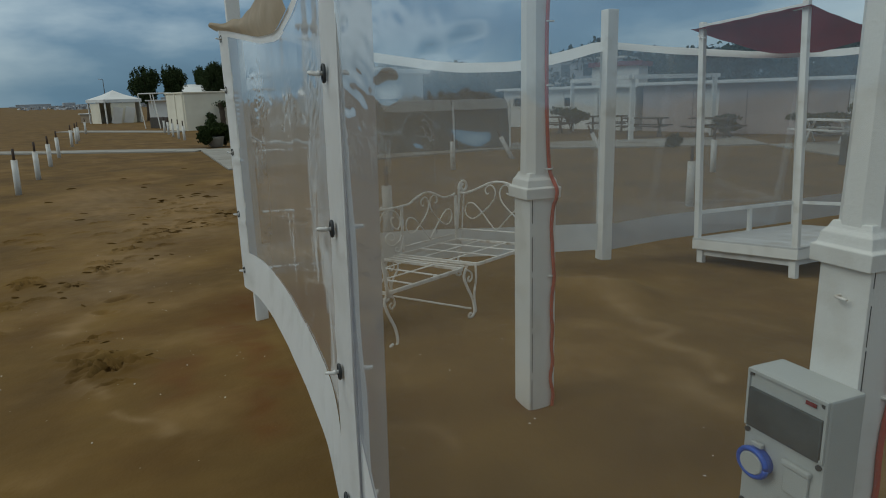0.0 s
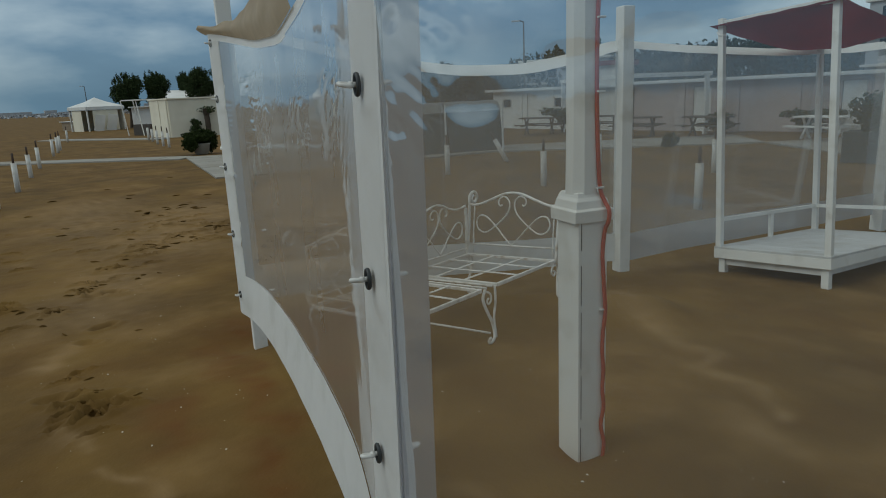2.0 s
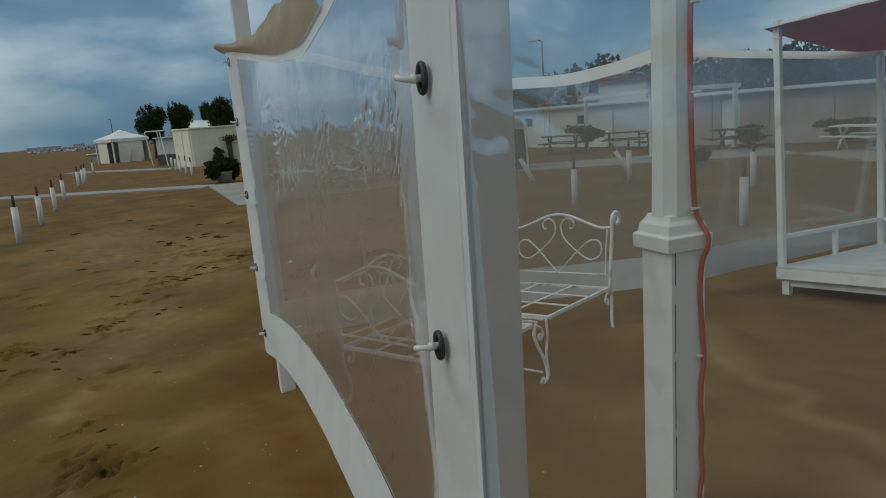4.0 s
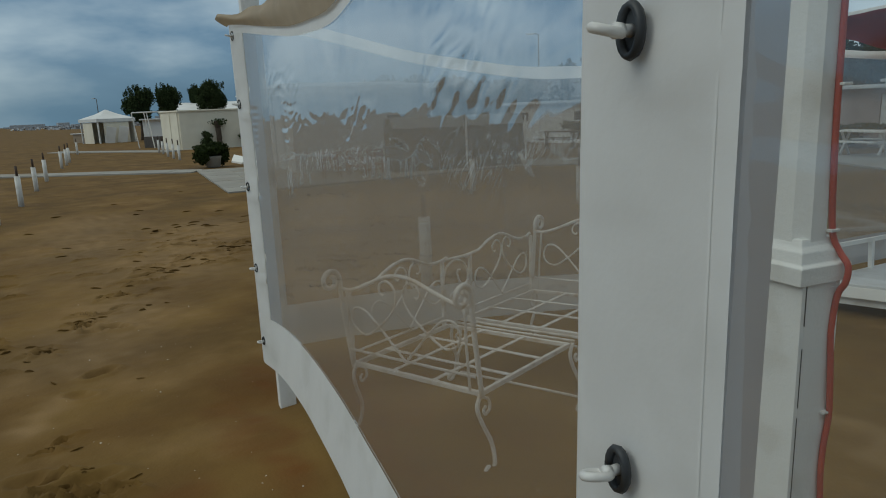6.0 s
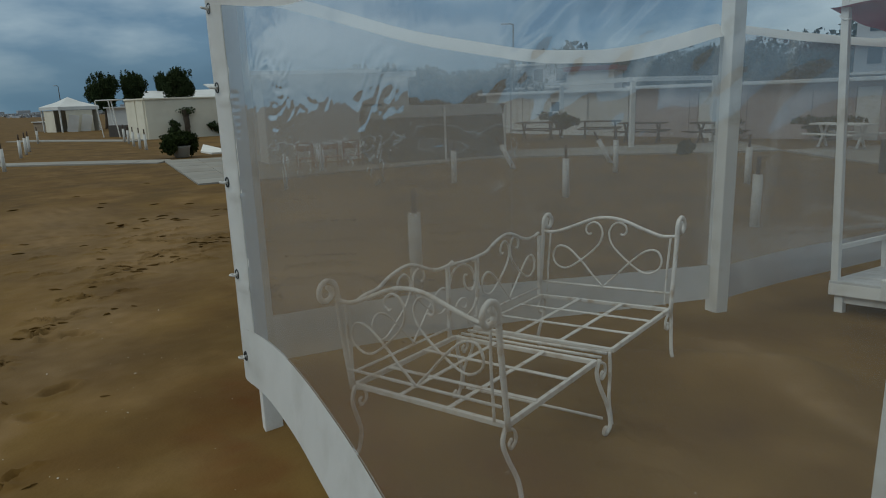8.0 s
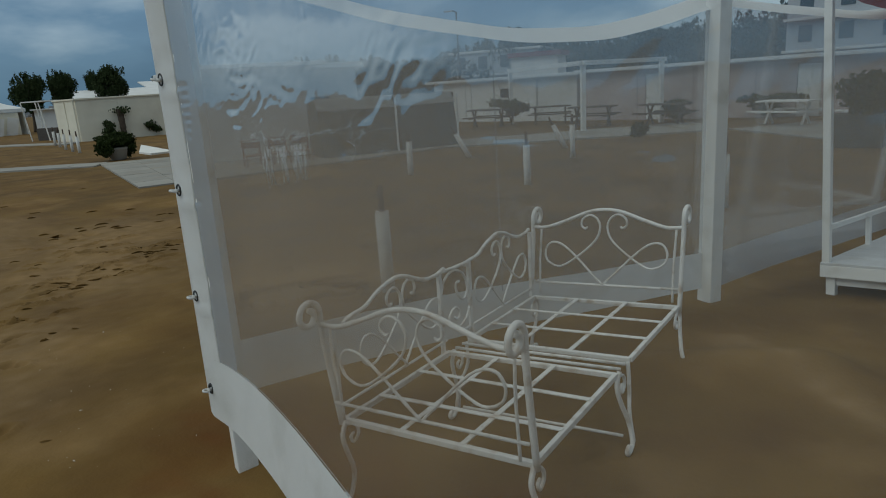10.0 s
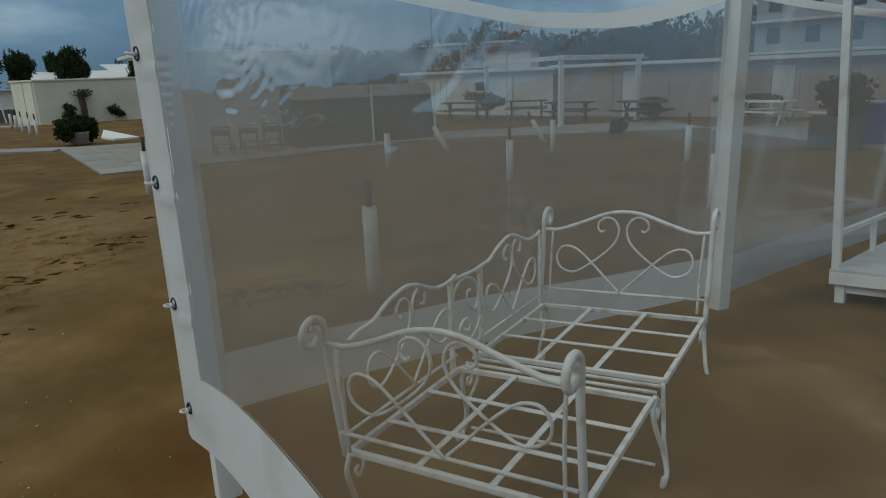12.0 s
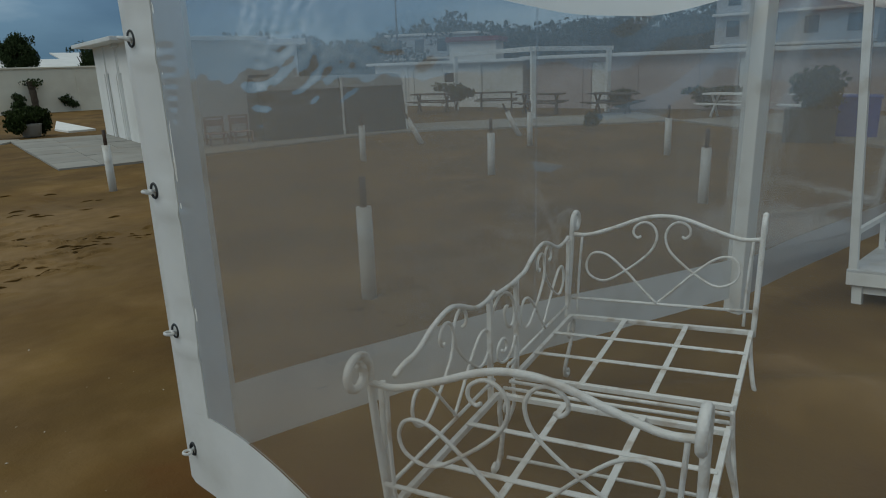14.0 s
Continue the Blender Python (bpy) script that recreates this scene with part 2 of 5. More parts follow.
CREAM_WALL = material("cream_plaster", (0.78, 0.74, 0.62), 0.8, second=(0.72, 0.68, 0.56), scale=1.2, bump=0.2, bump_scale=40, stain=(0.6, 0.55, 0.45), stain_scale=0.4)
WHITE_WALL = material("white_plaster", (0.80, 0.80, 0.78), 0.75, second=(0.74, 0.74, 0.71), scale=1.0, bump=0.15, bump_scale=40, stain=(0.64, 0.63, 0.59), stain_scale=0.35)
PINK_WALL = material("pale_pink_plaster", (0.50, 0.43, 0.415), 0.8, second=(0.44, 0.38, 0.365), scale=0.8, bump=0.15, stain=(0.36, 0.3, 0.28), stain_scale=0.4)
ROOF_WHITE = material("white_roof_sheet", (0.72, 0.73, 0.72), 0.5, second=(0.64, 0.65, 0.64), scale=0.8)
LEAF = material("dark_green_leaves", (0.034, 0.052, 0.02), 0.8, second=(0.05, 0.07, 0.028), scale=3)
LEAF_HEDGE = material("hedge_leaves", (0.034, 0.05, 0.013), 0.6, second=(0.02, 0.032, 0.009), scale=9)
WOODS = material("far_woods_green", (0.034, 0.05, 0.04), 0.8, second=(0.055, 0.072, 0.06), scale=0.12)
BARK = material("bark", (0.06, 0.045, 0.032), 0.9, second=(0.09, 0.07, 0.05), scale=5, bump=0.6, bump_scale=20)
TARP = material("dark_green_netting", (0.075, 0.085, 0.08), 0.7, second=(0.055, 0.065, 0.062), scale=4, bump=0.3, bump_scale=40)
TARP_LIGHT = material("pale_tarpaulin", (0.42, 0.44, 0.44), 0.5, second=(0.34, 0.36, 0.36), scale=2, bump=0.3, bump_scale=6)
DARK_WOOD = material("dark_wood", (0.055, 0.048, 0.042), 0.7, second=(0.08, 0.07, 0.06), scale=6, bump=0.2)
PALE_WOOD = material("weathered_wood", (0.30, 0.24, 0.17), 0.7, second=(0.22, 0.17, 0.12), scale=7, bump=0.3)
CHAIR_WOOD = material("pinkish_wood", (0.40, 0.27, 0.23), 0.7, second=(0.32, 0.21, 0.18), scale=7, bump=0.2)
GLASS_DARK = material("dark_window_glass", (0.03, 0.05, 0.07), 0.08, scale=2)
BLUE_SHUTTER = material("blue_grey_shutter", (0.10, 0.20, 0.30), 0.5, scale=5)
# distance haze is put into this pale bluish base colour
HAZY = material("pale_distance_haze", (0.42, 0.44, 0.47), 0.8, second=(0.34, 0.37, 0.41), scale=0.05)
for foliage in (LEAF, LEAF_HEDGE, WOODS):
    foliage.node_tree.nodes["Principled BSDF"].inputs["Specular IOR Level"].default_value = 0.1
SHELL = material("shell_fragments", (0.62, 0.57, 0.48), 0.6, scale=40)


# ---- building helpers ----
def box(bm, size, at=(0, 0, 0), turn=0.0, bevel=0.0, m=None):
    """A box with rounded edges added to bm; at is its centre."""
    r = bmesh.ops.create_cube(bm, size=1.0)
    vs = r["verts"]
    bmesh.ops.scale(bm, vec=size, verts=vs)
    if bevel:
        es = list({e for v in vs for e in v.link_edges})
        o = bmesh.ops.bevel(bm, geom=es, offset=bevel, segments=2, affect="EDGES", profile=0.6)
        vs = list({v for f in o["faces"] for v in f.verts} | {v for v in vs if v.is_valid})
    mm = m if m is not None else pose(*at, 0, 0, turn)
    bmesh.ops.transform(bm, matrix=mm, verts=vs)
    return bm


def one_box(size, at=(0, 0, 0), turn=0.0, bevel=0.004, m=None):
    return box(bmesh.new(), size, at, turn, bevel, m)


def tube(bm, pts, r, sides=7, flat=None):
    """A round rod swept along points; r a number or a function of 0..1. flat: (width, thickness) for a strap with z as its normal."""
    pts = [Vector(p) for p in pts]
    n = len(pts)
    rings, up = [], None
    for i, p in enumerate(pts):
        d = (pts[min(i + 1, n - 1)] - pts[max(i - 1, 0)]).normalized()
        if up is None:
            up = Vector((0, 0, 1)) if abs(d.z) < 0.9 else Vector((1, 0, 0))
        a = d.cross(up)
        if a.length < 1e-4:
            a = d.orthogonal()
        a.normalize()
        up = a.cross(d).normalized()
        rr = r(i / max(1, n - 1)) if callable(r) else r
        ring = []
        for k in range(sides):
            q = 2 * math.pi * (k + 0.5) / sides
            if flat:
                off = a * (math.cos(q) * flat[0] * 0.707) + up * (math.sin(q) * flat[1] * 0.707)
            else:
                off = a * (math.cos(q) * rr) + up * (math.sin(q) * rr)
            ring.append(bm.verts.new(p + off))
        rings.append(ring)
    for u, v in zip(rings, rings[1:]):
        for k in range(sides):
            bm.faces.new((u[k], u[(k + 1) % sides], v[(k + 1) % sides], v[k]))
    bm.faces.new(rings[0][::-1])
    bm.faces.new(rings[-1])
    return bm


def spline(pts, per=6):
    """A smooth curve through points."""
    p = [Vector(q) for q in pts]
    p = [p[0] * 2 - p[1]] + p + [p[-1] * 2 - p[-2]]
    out = []
    for i in range(1, len(p) - 2):
        for k in range(per):
            t = k / per
            a, b, c, d = p[i - 1 : i + 3]
            out.append(0.5 * ((2 * b) + (c - a) * t + (2 * a - 5 * b + 4 * c - d) * t * t + (3 * b - a - 3 * c + d) * t ** 3))
    return out + [p[-2]]


def interp(x, xs, ys):
    return float(np.interp(x, xs, ys))


def soft_interp(x, xs, ys, w=0.16):
    """Like interp, with the corners rounded over about w to each side."""
    return sum(interp(x + k * w / 2, xs, ys) for k in (-2, -1, 0, 1, 2)) / 5


def part(name, bm, mat, parent=None, label="", smooth=False):
    me = bpy.data.meshes.new(name)
    bmesh.ops.recalc_face_normals(bm, faces=bm.faces)
    bm.to_mesh(me)
    bm.free()
    if smooth:
        for f in me.polygons:
            f.use_smooth = True
    me.materials.append(mat)
    ob = new(name, me)
    ob.parent = parent
    if label:
        tagged(ob, label)
    return ob


def thing(name, m, label, category, group="", kind=""):
    ob = new(name)
    ob.empty_display_size = 0.2
    ob.matrix_world = m
    return tagged(ob, label, category, group, kind)


def structure(name, bm, mat, label="", category="", smooth=False, m=None):
    ob = part(name, bm, mat, None, "", smooth)
    if m is not None:
        ob.matrix_world = m
    return tagged(ob, label, category, "", "structure")


# The enclosure is turned 18 degrees; its front line passes the post N.
FRONT = -18.0
N = Vector((-1.256, 2.42, 0))
AX, AY = Vector((math.cos(radians(FRONT)), math.sin(radians(FRONT)), 0)), Vector((-math.sin(radians(FRONT)), math.cos(radians(FRONT)), 0))
L, B, C = Vector((-5.0, 3.63, 0)), Vector((-3.75, 7.31, 0)), Vector((-2.61, 11.6, 0))


def gz(x, y):
    """Height of the sand."""
    z = -0.2 + 0.34 * math.exp(-((x + 1.2) ** 2 + (y - 3.8) ** 2) / 9.0)
    z -= 0.06 * math.exp(-((x + 4.95) ** 2 + (y - 3.6) ** 2) / 0.12)
    z -= 0.05 * math.exp(-((x + 1.6) ** 2 + (y - 3.8) ** 2) / 0.03)
    z += 0.07 * math.exp(-((x + 3.7) ** 2 + (y - 7.0) ** 2) / 1.2)
    k = max(0.0, min(1.0, ((x + 3.7) * 1.0 + (y - 5.45) * 0.75) / 1.5625))
    z += 0.17 * math.exp(-((x + 3.7 - k) ** 2 + (y - 5.45 - 0.75 * k) ** 2) / 0.09)
    z += 0.06 * math.exp(-((x + 1.95) ** 2 + (y - 8.0) ** 2) / 0.5)
    if x * x + (y - 4) ** 2 < 2500:
        z += 0.022 * noise.noise(Vector((x * 0.9, y * 0.9, 0))) + 0.006 * noise.noise(Vector((x * 2.7, y * 2.7, 3)))
        z += 0.004 * noise.noise(Vector((x * 9, y * 9, 5)))
    return z


def on_sand(x, y, lift=0.0, turn=0.0):
    return pose(x, y, gz(x, y) + lift, 0, 0, turn)


# ---- ground ----
def lines(lo, hi, step, far):
    a = list(np.arange(lo, hi + 1e-6, step))
    g, s = [], step
    x = lo
    while x > -far:
        s *= 1.12
        x -= s
        g.append(x)
    a = g[::-1] + a
    x, s = hi, step
    while x < far:
        s *= 1.12
        x += s
        a.append(x)
    return a


def first_at(seq, value):
    """Index of the first number in a rising list that is not below value."""
    return int(np.searchsorted(seq, value))


random.seed(4)
PRINTS = []
for cx, cy, count, spread in ((-4.55, 2.27, 16, 0.17), (-5.45, 2.25, 2, 0.12), (-7.45, 2.6, 4, 0.14), (-8.0, 2.2, 4, 0.16), (-8.0, 3.15, 5, 0.18), (-8.4, 3.25, 4, 0.2), (-10.0, 4.4, 9, 0.35), (-10.4, 5.2, 12, 0.4), (-11.1, 6.0, 12, 0.5), (-12.8, 5.6, 10, 0.9), (-9.5, 2.2, 5, 1.0), (-6.3, 3.0, 3, 0.5), (-9.2, 3.9, 9, 0.5), (-11.6, 5.2, 12, 0.7), (-7.0, 1.9, 4, 0.5), (-13.5, 7.0, 12, 1.2), (-12.0, 3.0, 9, 1.2)):
    for i in range(count):
        crescent = random.random() < 0.7
        PRINTS.append((cx + random.gauss(0, spread), cy + random.gauss(0, spread * 0.7), random.uniform(0.02, 0.034) if crescent else random.uniform(0.04, 0.075), random.uniform(0.04, 0.075) if crescent else random.uniform(0.025, 0.05), random.gauss(1.37, 0.4), crescent))


def footprint(dx, dy, r, depth, a, crescent):
    """Height of one print with its pushed-up rim, dx and dy from its middle; a crescent is the cut of a heel."""
    u, v = dx * math.cos(a) + dy * math.sin(a), dy * math.cos(a) - dx * math.sin(a)
    v += 3.5 * u * u if crescent else 0.012 * math.sin(u * 40)
    d = math.sqrt((u / (3.2 if crescent else 1.8)) ** 2 + v ** 2) / r
    return -depth * math.exp(-d ** 4) + 0.45 * depth * math.exp(-((d - 1.5) / 0.35) ** 2)


DRY = [((-13.0, 6.2), (-10.2, 4.6), 1.3), ((-8.6, 3.6), (-7.0, 2.9), 0.6), ((-16.0, 5.0), (-12.5, 4.2), 1.0), ((-3.3, 6.6), (-2.9, 6.2), 0.14), ((-2.75, 6.1), (-2.38, 5.82), 0.16), ((-2.38, 5.82), (-1.82, 5.51), 0.09), ((-1.82, 5.51), (-1.7, 5.2), 0.06), ((-1.7, 5.2), (-1.3, 5.15), 0.09), ((-1.3, 5.15), (-1.1, 4.85), 0.07), ((-1.2, 4.7), (-0.9, 4.5), 0.12), ((-8.4, 3.8), (-8.1, 3.7), 0.2), ((-3.5, 2.1), (-2.9, 2.26), 0.04), ((-4.2, 2.0), (-3.8, 2.1), 0.05), ((-6.2, 2.5), (-5.7, 2.2), 0.12), ((-1.9, 3.1), (-1.6, 3.2), 0.05)]
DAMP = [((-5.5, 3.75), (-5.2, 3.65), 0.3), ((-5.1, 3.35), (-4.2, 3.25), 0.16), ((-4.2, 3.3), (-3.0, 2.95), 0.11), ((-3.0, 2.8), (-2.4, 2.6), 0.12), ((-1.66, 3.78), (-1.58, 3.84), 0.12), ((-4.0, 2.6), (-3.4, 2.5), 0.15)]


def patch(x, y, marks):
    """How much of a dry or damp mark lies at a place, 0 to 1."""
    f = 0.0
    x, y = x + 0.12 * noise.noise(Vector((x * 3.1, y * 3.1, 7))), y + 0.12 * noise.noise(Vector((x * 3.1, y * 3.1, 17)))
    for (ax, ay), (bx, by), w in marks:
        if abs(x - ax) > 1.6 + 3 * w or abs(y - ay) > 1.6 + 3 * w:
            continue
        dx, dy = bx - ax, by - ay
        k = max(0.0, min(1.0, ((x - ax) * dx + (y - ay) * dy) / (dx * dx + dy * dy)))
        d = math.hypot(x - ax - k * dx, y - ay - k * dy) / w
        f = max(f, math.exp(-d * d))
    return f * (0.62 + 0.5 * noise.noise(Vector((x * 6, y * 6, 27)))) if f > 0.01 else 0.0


def build_ground():
    xs, ys = lines(-12.6, 0.8, 0.021, 3000), lines(0.9, 7.0, 0.028, 3000)
    zs = [[gz(x, y) for x in xs] for y in ys]
    for px, py, r, depth, a, crescent in PRINTS:
        for j in range(first_at(ys, py - 0.3), first_at(ys, py + 0.3)):
            for i in range(first_at(xs, px - 0.3), first_at(xs, px + 0.3)):
                zs[j][i] += footprint(xs[i] - px, ys[j] - py, r, depth, a, crescent)
    verts = [(x, y, z) for y, row in zip(ys, zs) for x, z in zip(xs, row)]
    w = len(xs)
    faces = [(j * w + i, j * w + i + 1, (j + 1) * w + i + 1, (j + 1) * w + i) for j in range(len(ys) - 1) for i in range(w - 1)]
    me = bpy.data.meshes.new("ground")
    me.from_pydata(verts, [], faces)
    for f in me.polygons:
        f.use_smooth = True
    me.materials.append(SAND)
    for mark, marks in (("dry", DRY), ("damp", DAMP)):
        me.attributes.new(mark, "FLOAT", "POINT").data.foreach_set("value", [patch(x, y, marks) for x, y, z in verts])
    tagged(new("ground", me), "damp brown beach sand with footprints and shell bits", "sand", "", "structure")


build_ground()


# ---- iron daybed ----
def scroll(bm, x, sgn, y0, z0, r=0.014):
    """An end post: from the seat up, leaning out and curling over into a spiral."""
    pts = [(x, y0, -0.02), (x, y0 - sgn * 0.03, 0.2), (x, y0 - sgn * 0.055, 0.4)]
    cy, cz, rad = y0 - sgn * 0.125, z0 - 0.062, 0.066
    for i in range(15):
        a = math.radians(-10 + i * 32)
        q = rad * (1 - 0.045 * i)
        pts.append((x, cy + sgn * q * math.cos(a), cz + q * math.sin(a)))
    tube(bm, spline(pts, 3), r, 8)


def end_board(parent, sgn, y0):
    """Foot or head board: camel-back rail, bottom rail and crossing S scrolls between two scrolled posts."""
    bm = bmesh.new()
    scroll(bm, -0.955, sgn, y0, 0.585)
    part("post", bm, IRON, parent, "", True)
    bm = bmesh.new()
    scroll(bm, 0.01, sgn, y0, 0.585)
    part("post", bm, IRON, parent, "", True)
    lean = lambda z: y0 - sgn * (0.03 + 0.07 * z)
    bm = bmesh.new()
    rail = [(-0.955, 0.47), (-0.86, 0.468), (-0.72, 0.51), (-0.58, 0.562), (-0.47, 0.577), (-0.36, 0.562), (-0.22, 0.51), (-0.09, 0.468), (0.01, 0.47)]
    tube(bm, spline([(x, lean(z), z) for x, z in rail], 5), 0.0115, 7)
    part("top_rail", bm, IRON, parent, "", True)
    bm = bmesh.new()
    tube(bm, [(-0.94, lean(0.1), 0.1), (0.0, lean(0.1), 0.1)], 0.0085, 6)
    part("bottom_rail", bm, IRON, parent, "", True)
    for x in (-0.905, -0.04):
        bm = bmesh.new()
        tube(bm, spline([(x, lean(0.02), 0.02), (x, lean(0.25), 0.25), (x + 0.01, lean(0.47), 0.47)], 4), 0.0075, 6)
        part("upright", bm, IRON, parent, "", True)
    strand = [(-65, 212), (-76, 207), (-90, 220), (-85, 242), (-55, 256), (-25, 242), (-13, 208), (-35, 160), (-110, 100), (-180, 64), (-233, 80), (-247, 118), (-225, 152), (-175, 148), (-110, 100), (-52, 46), (0, 0)]
    for side in (1, -1):
        bm = bmesh.new()
        pts = [(-0.472 + side * u * 0.00158, lean(0.105 + v * 0.00172) - side * 0.008, 0.105 + v * 0.00172) for u, v in strand]
        tube(bm, spline(pts, 5), 0.0068, 6)
        part("scrollwork", bm, IRON, parent, "", True)


def back_section(parent, y0):
    """One half of the back: humped rail, bottom rail and a heart of two crossing strands with loops."""
    x = -0.955
    bm = bmesh.new()
    rail = [(0.07, 0.43), (0.13, 0.448), (0.22, 0.457), (0.32, 0.502), (0.44, 0.53), (0.525, 0.518), (0.63, 0.474), (0.705, 0.452), (0.80, 0.452), (0.86, 0.468)]
    tube(bm, spline([(x, y0 + y, z) for y, z in rail], 5), 0.0105, 7)
    part("back_rail", bm, IRON, parent, "", True)
    bm = bmesh.new()
    tube(bm, [(x, y0 + 0.03, 0.062), (x, y0 + 0.85, 0.062)], 0.008, 6)
    part("back_bottom_rail", bm, IRON, parent, "", True)
    strand = [(-65, 212), (-76, 207), (-90, 220), (-85, 242), (-55, 256), (-25, 242), (-13, 208), (-35, 160), (-110, 100), (-180, 64), (-233, 80), (-247, 118), (-225, 152), (-175, 148), (-110, 100), (-52, 46), (0, 0)]
    for side in (1, -1):
        bm = bmesh.new()
        tube(bm, spline([(x + side * 0.008, y0 + 0.487 + side * u * 0.00134, 0.068 + v * 0.00165) for u, v in strand], 5), 0.0068, 6)
        part("scrollwork", bm, IRON, parent, "", True)


def centre_scrolls(parent):
    """Curled rods between the two middle posts of the back."""
    x = -0.955
    for pts, r in (([(0.79, 0.452), (0.88, 0.45), (0.97, 0.445), (1.06, 0.444), (1.13, 0.449)], 0.0105),
                   ([(0.83, 0.34), (0.84, 0.375), (0.865, 0.405), (0.91, 0.428), (0.965, 0.43), (1.03, 0.40), (1.07, 0.345), (1.078, 0.285), (1.055, 0.248), (1.02, 0.248), (0.985, 0.28), (0.967, 0.325), (0.975, 0.355), (1.0, 0.355)], 0.0075),
                   ([(0.94, 0.165), (0.955, 0.15), (0.985, 0.155), (0.99, 0.185), (0.965, 0.213), (0.925, 0.215), (0.89, 0.185), (0.895, 0.14), (0.94, 0.105), (1.0, 0.1), (1.06, 0.13), (1.09, 0.18)], 0.007),
                   ([(1.098, 0.12), (1.085, 0.06), (1.05, 0.03), (1.01, 0.035), (1.0, 0.06), (1.02, 0.07)], 0.007)):
        bm = bmesh.new()
        tube(bm, spline([(x, y, z) for y, z in pts], 4), r, 6)
        part("scrollwork", bm, IRON, parent, "", True)


def leg(parent, x, y, foot, sgn, name="leg"):
    bm = bmesh.new()
    k = 0.055 if x > -0.4 else -0.03
    pts = [(x, y, 0.0), (x, y - sgn * 0.03, -0.07), (x + k * 0.2, y - sgn * 0.005, -0.16), (x + k * 0.6, y + sgn * 0.035, -0.27), (x + k, y + sgn * 0.03, foot + 0.05), (x + k, y + sgn * 0.0, foot + 0.012), (x + k, y - sgn * 0.035, foot + 0.012), (x + k, y - sgn * 0.04, foot + 0.035), (x + k, y - sgn * 0.015, foot + 0.045)]
    tube(bm, spline(pts, 5), 0.0115, 7)
    part(name, bm, IRON, parent, "", True)
    bm = bmesh.new()
    pts = [(x, y + sgn * 0.005, -0.02), (x, y + sgn * 0.06, -0.05), (x, y + sgn * 0.07, -0.1), (x, y + sgn * 0.035, -0.125), (x, y + sgn * 0.02, -0.095), (x, y + sgn * 0.04, -0.08)]
    tube(bm, spline(pts, 5), 0.008, 6)
    part("leg_scroll", bm, IRON, parent, "", True)


def build_daybed():
    ob = thing("daybed", pose(-3.047, 3.86, 0.415, 0, 0, 8.05), "white wrought-iron daybed frame with scrolls, no mattress, on sand", "bed")
    end_board(ob, 1, 0.0)
    end_board(ob, -1, 1.86)
    for y0 in (0.0, 0.99):
        back_section(ob, y0)
    centre_scrolls(ob)
    for y in (0.0, 0.812, 1.105, 1.86):
        bm = bmesh.new()
        box(bm, (0.022, 0.022, 0.47), (-0.955, y, 0.21), 0, 0.003)
        part("back_post", bm, IRON, ob)
    for y0, y1 in ((0.0, 0.83), (1.03, 1.86)):
        bm = bmesh.new()
        for x in (-0.93, 0.0):
            box(bm, (0.022, y1 - y0, 0.028), (x, (y0 + y1) / 2, 0), 0, 0.004)
        for y in (y0, y1):
            box(bm, (0.93, 0.024, 0.024), (-0.465, y, 0), 0, 0.004)
        part("seat_frame", bm, IRON, ob)
        for i, x in enumerate((-0.62, -0.31)):
            part("long_strap", one_box((0.026, y1 - y0, 0.006), (x, (y0 + y1) / 2, 0.012), 0.6 * (-1) ** i, 0.002), IRON, ob)
        for i, y in enumerate((y0 + 0.24, y0 + 0.53) if y0 == 0 else (y0 + 0.25, y0 + 0.52)):
            part("cross_strap", one_box((0.93, 0.026, 0.006), (-0.465, y, 0.018), 0.5 * (-1) ** i, 0.002), IRON, ob)
    for y in (0.895, 0.962):
        bm = bmesh.new()
        tube(bm, [(-0.93, y, 0.005), (-0.5, y + 0.004, 0.0), (0.0, y, 0.005)], 0.009, 6)
        part("centre_bar", bm, IRON, ob, "", True)
    for x in (-0.93, 0.0):
        leg(ob, x, 0.0, -0.415, 1)
        leg(ob, x, 1.88, -0.40, -1)
        leg(ob, x, 0.88, -0.415, 1)
        bm = bmesh.new()
        tube(bm, spline([(x, 1.0, 0), (x + 0.01, 0.99, -0.12), (x + (0.03 if x > -0.4 else -0.02), 0.94, -0.24), (x + (0.055 if x > -0.4 else -0.03), 0.93, -0.38)], 4), 0.01, 6)
        part("leg", bm, IRON, ob, "", True)
    bm = bmesh.new()
    tube(bm, [(-0.93, 0.93, -0.37), (0.0, 0.93, -0.36)], 0.009, 6)
    part("stretcher", bm, IRON, ob, "", True)

    # the back legs have sunk: that side stands lower
    for part_ob in ob.children:
        for v in part_ob.data.vertices:
            v.co.z += 0.062 * v.co.x


build_daybed()


# ---- posts and columns ----
def square_post(name, at, size, z0, z1, label, turn=FRONT, mat=PAINT):
    bm = bmesh.new()
    box(bm, (size[0], size[1], z1 - z0), (0, 0, (z1 - z0) / 2), 0, 0.008)
    ob = part(name, bm, mat)
    ob.matrix_world = pose(at[0], at[1], z0, 0, 0, turn)
    return tagged(ob, label, "post", "fence posts")


